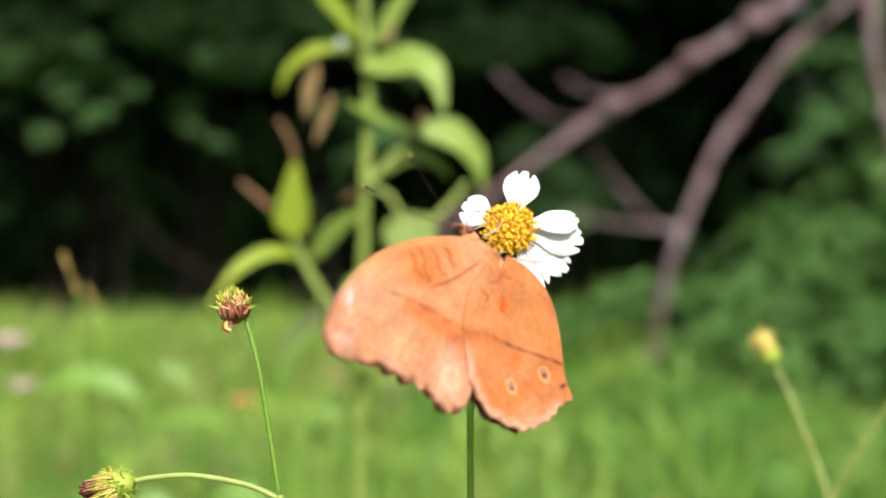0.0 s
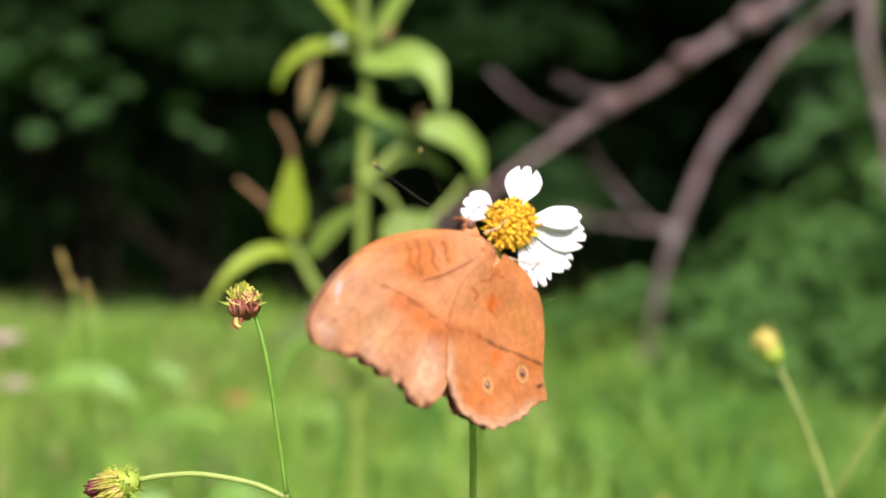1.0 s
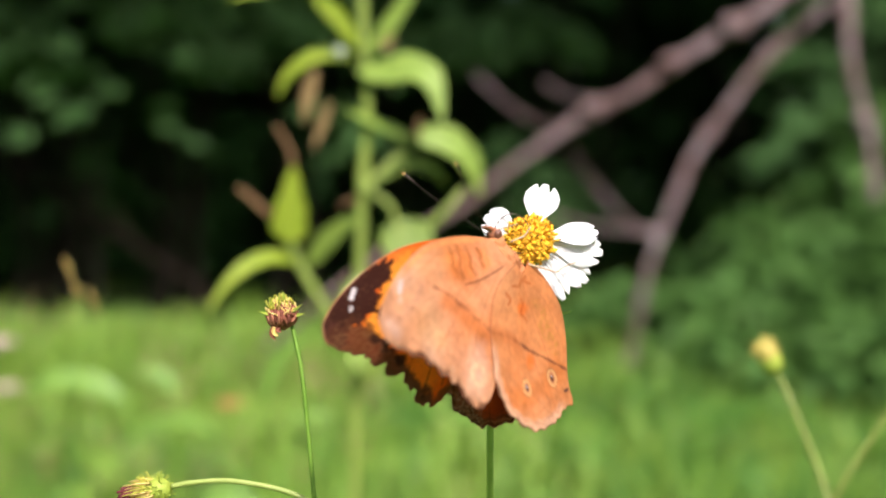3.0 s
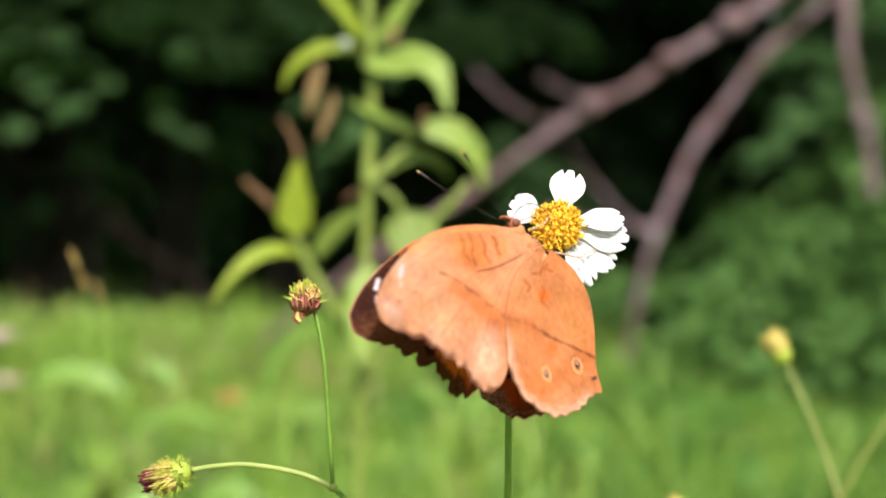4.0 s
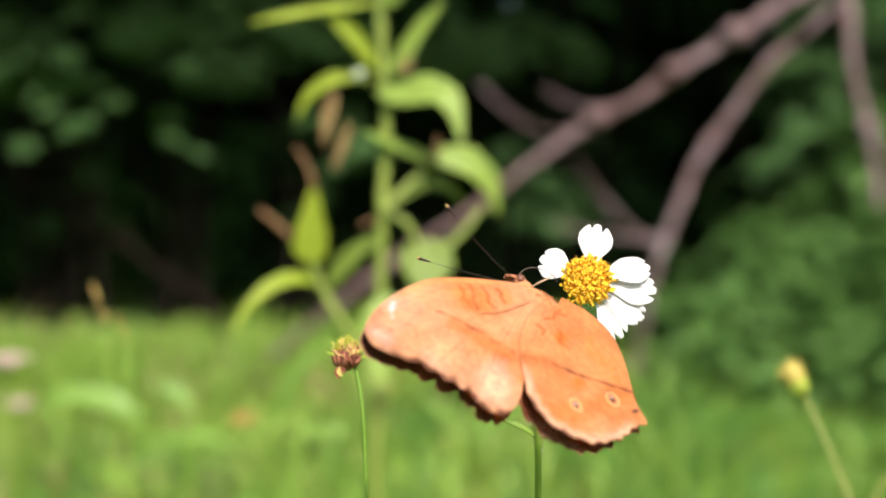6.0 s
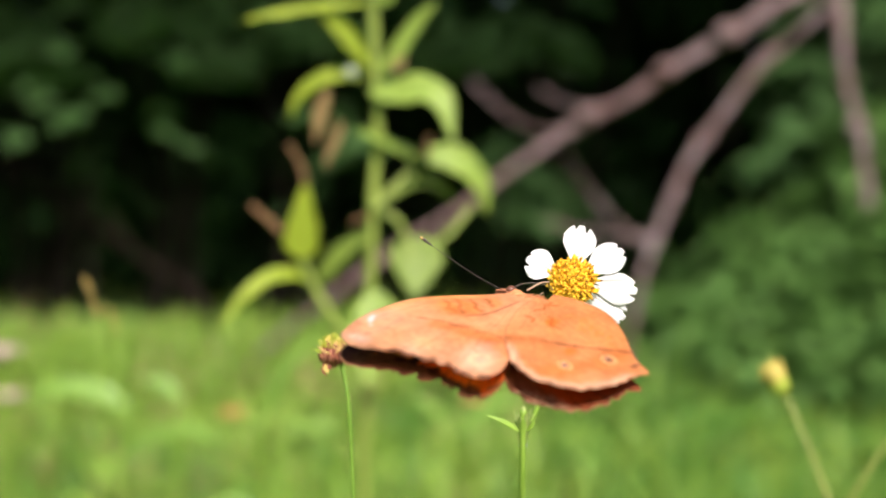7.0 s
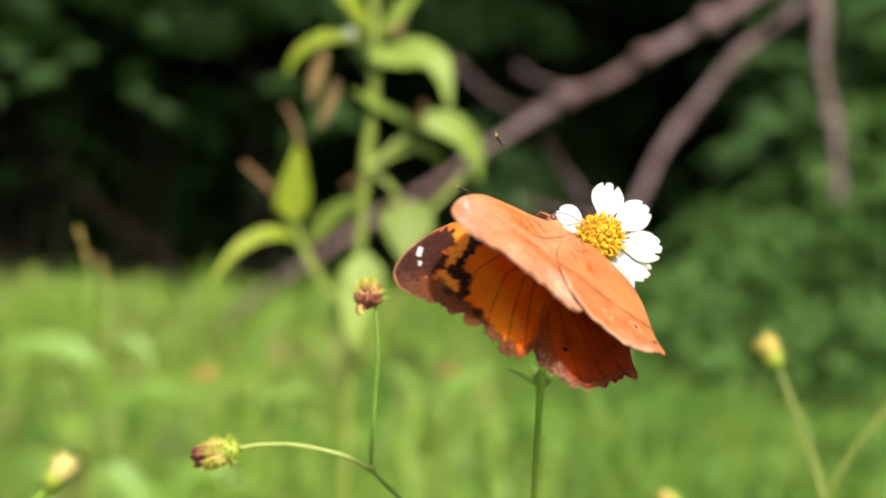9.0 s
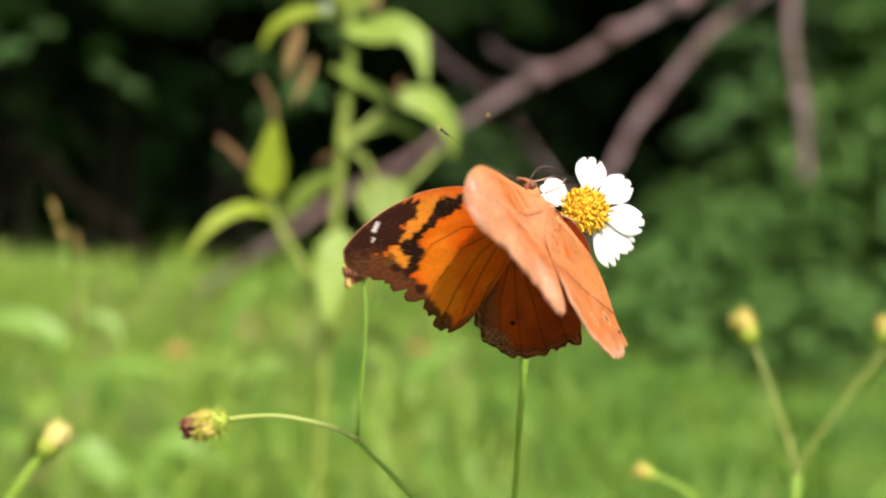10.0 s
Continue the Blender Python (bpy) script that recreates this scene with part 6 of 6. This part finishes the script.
FLIGHT = [
    (0, 0.0097, 0.2458, 0.5900, -147.7, -43.7, -164.4, 0.2, 1.4, 0.1, 0.2, 0.0, 0.0),
    (0.3, 0.0155, 0.2478, 0.5906, -148.8, -47.2, -161.6, 0.4, 1.6, -0.7, -0.5, -0.6, -0.3),
    (0.5, 0.0124, 0.2488, 0.5907, -147.1, -47.5, -163.9, 3.6, 3.6, -0.0, 0.3, -1.0, -0.5),
    (0.6, 0.0154, 0.2493, 0.5891, -145.6, -46.5, -160.4, 11.9, 11.9, -1.7, -1.5, -1.2, -0.6),
    (0.7, 0.0192, 0.2500, 0.5902, -149.2, -45.4, -157.0, 4.3, 4.3, -0.5, -0.2, -1.5, -0.7),
    (0.9, 0.0123, 0.2509, 0.5908, -156.1, -47.7, -160.1, 0.3, 1.5, -0.5, -0.2, -1.9, -0.9),
    (1, 0.0071, 0.2515, 0.5895, -162.5, -49.8, -157.5, 0.2, 1.6, -1.3, -0.9, -2.1, -1.1),
    (1.5, 0.0042, 0.2518, 0.5900, -175.1, -50.0, -150.3, 0.2, 1.8, -0.1, 0.2, -2.2, -1.1),
    (2, 0.0053, 0.2485, 0.5882, -178.0, -44.7, -142.8, 0.3, 1.7, 0.1, 0.3, -2.2, -1.1),
    (2.5, 0.0050, 0.2472, 0.5901, -172.7, -48.7, -148.5, 0.4, 2.6, 1.1, 1.0, -1.2, 1.3),
    (2.6, 0.0050, 0.2475, 0.5903, -170.9, -49.0, -149.5, 3.9, 3.9, 0.0, -0.2, -1.0, 1.8),
    (2.7, 0.0057, 0.2477, 0.5914, -170.3, -49.1, -148.7, 16.0, 16.0, 0.3, 0.1, -0.7, 2.3),
    (3.8, 0.0066, 0.2498, 0.5919, -156.8, -46.2, -163.9, 7.5, 7.5, 2.6, 1.6, 1.6, 7.7),
    (3.9, 0.0059, 0.2500, 0.5912, -158.8, -45.1, -163.4, 12.9, 12.9, 2.8, 1.8, 1.8, 8.2),
    (4, 0.0065, 0.2505, 0.5914, -156.4, -46.0, -164.4, 7.8, 9.6, 3.4, 2.3, 2.0, 8.7),
    (4.5, 0.0054, 0.2481, 0.5937, -142.5, -46.4, -179.1, 0.7, 2.7, 2.8, 1.8, 1.4, 5.8),
    (5, 0.0046, 0.2473, 0.5940, -139.7, -46.3, -176.7, 0.4, 2.3, 2.5, 1.7, 0.7, 2.9),
    (5.5, 0.0039, 0.2464, 0.5946, -125.5, -41.4, 169.4, 0.5, 3.6, 3.3, 2.7, -0.0, -0.0),
    (5.7, 0.0014, 0.2449, 0.5935, -124.2, -39.7, 169.0, 0.7, 3.8, 4.4, 3.9, 0.4, 0.7),
    (6.8, 0.0046, 0.2339, 0.5938, -106.1, -14.1, 151.3, 2.6, 4.6, 8.8, 9.3, 2.7, 4.7),
    (7, 0.0033, 0.2323, 0.5952, -106.1, -12.3, 149.3, 2.7, 4.6, 6.8, 7.5, 3.1, 5.5),
    (7.3, 0.0012, 0.2313, 0.5962, -104.9, -7.5, 150.0, 9.1, 9.1, 4.4, 5.1, 1.3, 2.2),
    (7.4, 0.0007, 0.2306, 0.5957, -101.5, -7.5, 149.7, 19.0, 20.7, 3.2, 4.1, 1.4, 2.4),
    (7.5, 0.0012, 0.2305, 0.5944, -100.3, -9.8, 148.2, 27.0, 30.4, 1.2, 2.3, 1.5, 2.6),
    (7.6, 0.0020, 0.2303, 0.5945, -99.7, -10.1, 152.1, 18.5, 19.9, 0.8, 2.0, 1.7, 2.7),
    (7.7, 0.0020, 0.2300, 0.5959, -100.0, -7.4, 149.0, 3.0, 2.8, 0.9, 2.2, 1.8, 2.9),
    (8, 0.0012, 0.2294, 0.5955, -96.7, 1.1, 145.8, 5.0, 4.2, 5.1, 11.4, 7.2, 11.6),
    (8.2, 0.0010, 0.2290, 0.5961, -94.8, -0.6, 145.1, 8.0, 7.7, 3.2, 9.4, 6.4, 11.0),
    (8.4, 0.0010, 0.2295, 0.5971, -94.0, -7.6, 148.1, 2.6, 3.9, 5.4, 11.5, 5.7, 10.5),
    (8.5, 0.0010, 0.2295, 0.5970, -94.6, -14.2, 152.9, 2.1, 3.8, 6.6, 12.5, 5.3, 10.2),
    (8.7, 0.0022, 0.2348, 0.5950, -102.5, -31.0, 156.0, 3.5, 5.3, 4.1, 9.4, 3.9, 7.9),
    (8.9, 0.0041, 0.2405, 0.5949, -108.1, -38.2, 161.4, 5.8, 6.7, 0.8, 5.4, 2.6, 5.6),
    (9, 0.0047, 0.2434, 0.5957, -108.6, -38.5, 158.4, 15.3, 16.5, -4.5, -0.2, 1.9, 4.5),
    (9.2, 0.0023, 0.2393, 0.5969, -119.0, -42.0, 166.0, 3.0, 8.0, 1.5, 2.0, 2.0, 3.0),
    (9.3, 0.0012, 0.2377, 0.5965, -140.0, -45.0, 176.0, 26.0, 28.0, 7.0, 3.0, 3.2, 1.5),
    (9.4, 0.0003, 0.2362, 0.5961, -159.4, -47.5, -176.9, 45.8, 46.5, 11.6, 4.3, 4.3, 0.2),
    (9.5, 0.0005, 0.2344, 0.5970, -155.9, -49.3, -168.6, 46.1, 46.7, 13.0, 2.9, 4.9, -0.8),
    (9.6, 0.0027, 0.2347, 0.5984, -151.3, -52.5, -165.2, 32.4, 33.1, 12.6, 2.9, 4.4, -0.6),
    (9.7, 0.0019, 0.2353, 0.5985, -148.6, -48.6, -165.1, 8.3, 10.2, 11.5, 5.0, 6.0, 0.8),
    (9.8, 0.0012, 0.2352, 0.5977, -151.6, -45.8, -163.2, 11.6, 13.5, 11.5, 5.0, 5.5, 0.8),
    (9.9, 0.0017, 0.2351, 0.5967, -160.3, -44.0, -158.4, 23.4, 24.5, 15.6, 6.8, 2.8, 0.2),
    (10, 0.0000, 0.2357, 0.5965, -161.7, -45.7, -161.5, 39.7, 40.9, 9.9, 1.4, 2.3, 0.4),
]
SPENT_LEAN = [(0, 0.0083), (1, 0.0076), (2, 0.0068), (2.5, 0.0062), (4, 0.0045), (4.5, 0.0038), (5.5, 0.0026), (7, 0.0035), (8, 0.0014), (8.5, 0.0006), (10, 0)]
FLOWER_LEAN = [(0, 0.0018), (1, 0.0022), (2, 0.0026), (2.5, 0.0022), (4, 0.0006), (4.5, 0), (10, 0)]
HEAD_TURN = [(0, 68, 0, -6), (1.0, 68, 0, -8), (2.5, 68, 0, -8), (4.0, 68, 0, -4), (4.5, 68, 0, -3), (5.7, 68, 0, -1), (6.8, 72, 0, 5), (8.4, 72, 0, 6), (10, 68, 0, 10)]
FEELER_TURN = [(0, 0), (7.3, 0), (7.4, -62), (7.5, -72), (7.6, -28), (7.7, 0), (10, 0)]
LEG_TURN = [(0, 0), (4.5, 0), (5.0, 70), (10, 70)]
PETAL_TURN = [(0, 12, -30), (5.7, 12, -26), (6.8, 31, -6), (10, 33, -3)]


def motions():
    tall = FLOWER.z
    bow = lambda t: float(np.interp(t, [r[0] for r in FLOWER_LEAN], [r[1] for r in FLOWER_LEAN]))
    walk(flower, [(t, pose(*FLOWER_BASE.xy, dz, 0, math.degrees((dx + bow(t)) / tall), 0)) for t, dx, dz in SWAY_FLOWER])
    walk(flower_neck, [(t, Matrix.Translation(neck_foot) @ Matrix.Rotation(-b / (head_at.z - neck_foot.z), 4, "Y")) for t, b in FLOWER_LEAN])
    lean = lambda t: float(np.interp(t, [r[0] for r in SPENT_LEAN], [r[1] for r in SPENT_LEAN]))
    walk(spent, [(t, pose(*spent_base.xy, dz - 0.07 * dy, math.degrees(-dy / SPENT.z), math.degrees((dx + lean(t)) / SPENT.z), 0)) for t, dx, dy, dz in SWAY_SPENT])
    walk(spent_stalk, [(t, Matrix.Translation(spent_joint) @ Matrix.Rotation(-d / (SPENT.z - spent_joint.z), 4, "Y")) for t, d in SPENT_LEAN])
    walk(flower_head, [(t, Matrix.Translation(head_at - Vector((bow(t), 0, 0))) @ pose(0, 0, 0, rx, ry, rz)) for t, rx, ry, rz in HEAD_TURN])
    walk(bent_petal, [(t, Matrix.Rotation(radians(a), 4, "Z") @ Matrix.Translation((0.0040, 0, -0.0006)) @ Matrix.Rotation(radians(r), 4, "X")) for t, a, r in PETAL_TURN])
    walk(butterfly, [(t, pose(x, y, z, rx, ry, rz)) for t, x, y, z, rx, ry, rz, *_ in FLIGHT])
    for ob, foot in feelers:
        walk(ob, [(t, Matrix.Translation(foot - Vector((0.0011, 0, 0))) @ Matrix.Rotation(radians(a), 4, "Z") @ Matrix.Translation(-foot)) for t, a in FEELER_TURN])
    walk(hind_leg, [(t, Matrix.Translation(hip) @ Matrix.Rotation(radians(a), 4, "X")) for t, a in LEG_TURN])
    for ob, fore, side in wings:
        lift, swing, pivot = (7 if side < 0 else 8), (9 if fore else 11) + (side > 0), (0.004 if fore else 0.0)
        walk(ob, [(r[0], Matrix.Rotation(radians(-side * r[lift]), 4, "X") @ Matrix.Translation((pivot, 0, 0)) @ Matrix.Rotation(radians(r[swing]), 4, "Y") @ Matrix.Translation((-pivot, 0, 0))) for r in FLIGHT])


motions()
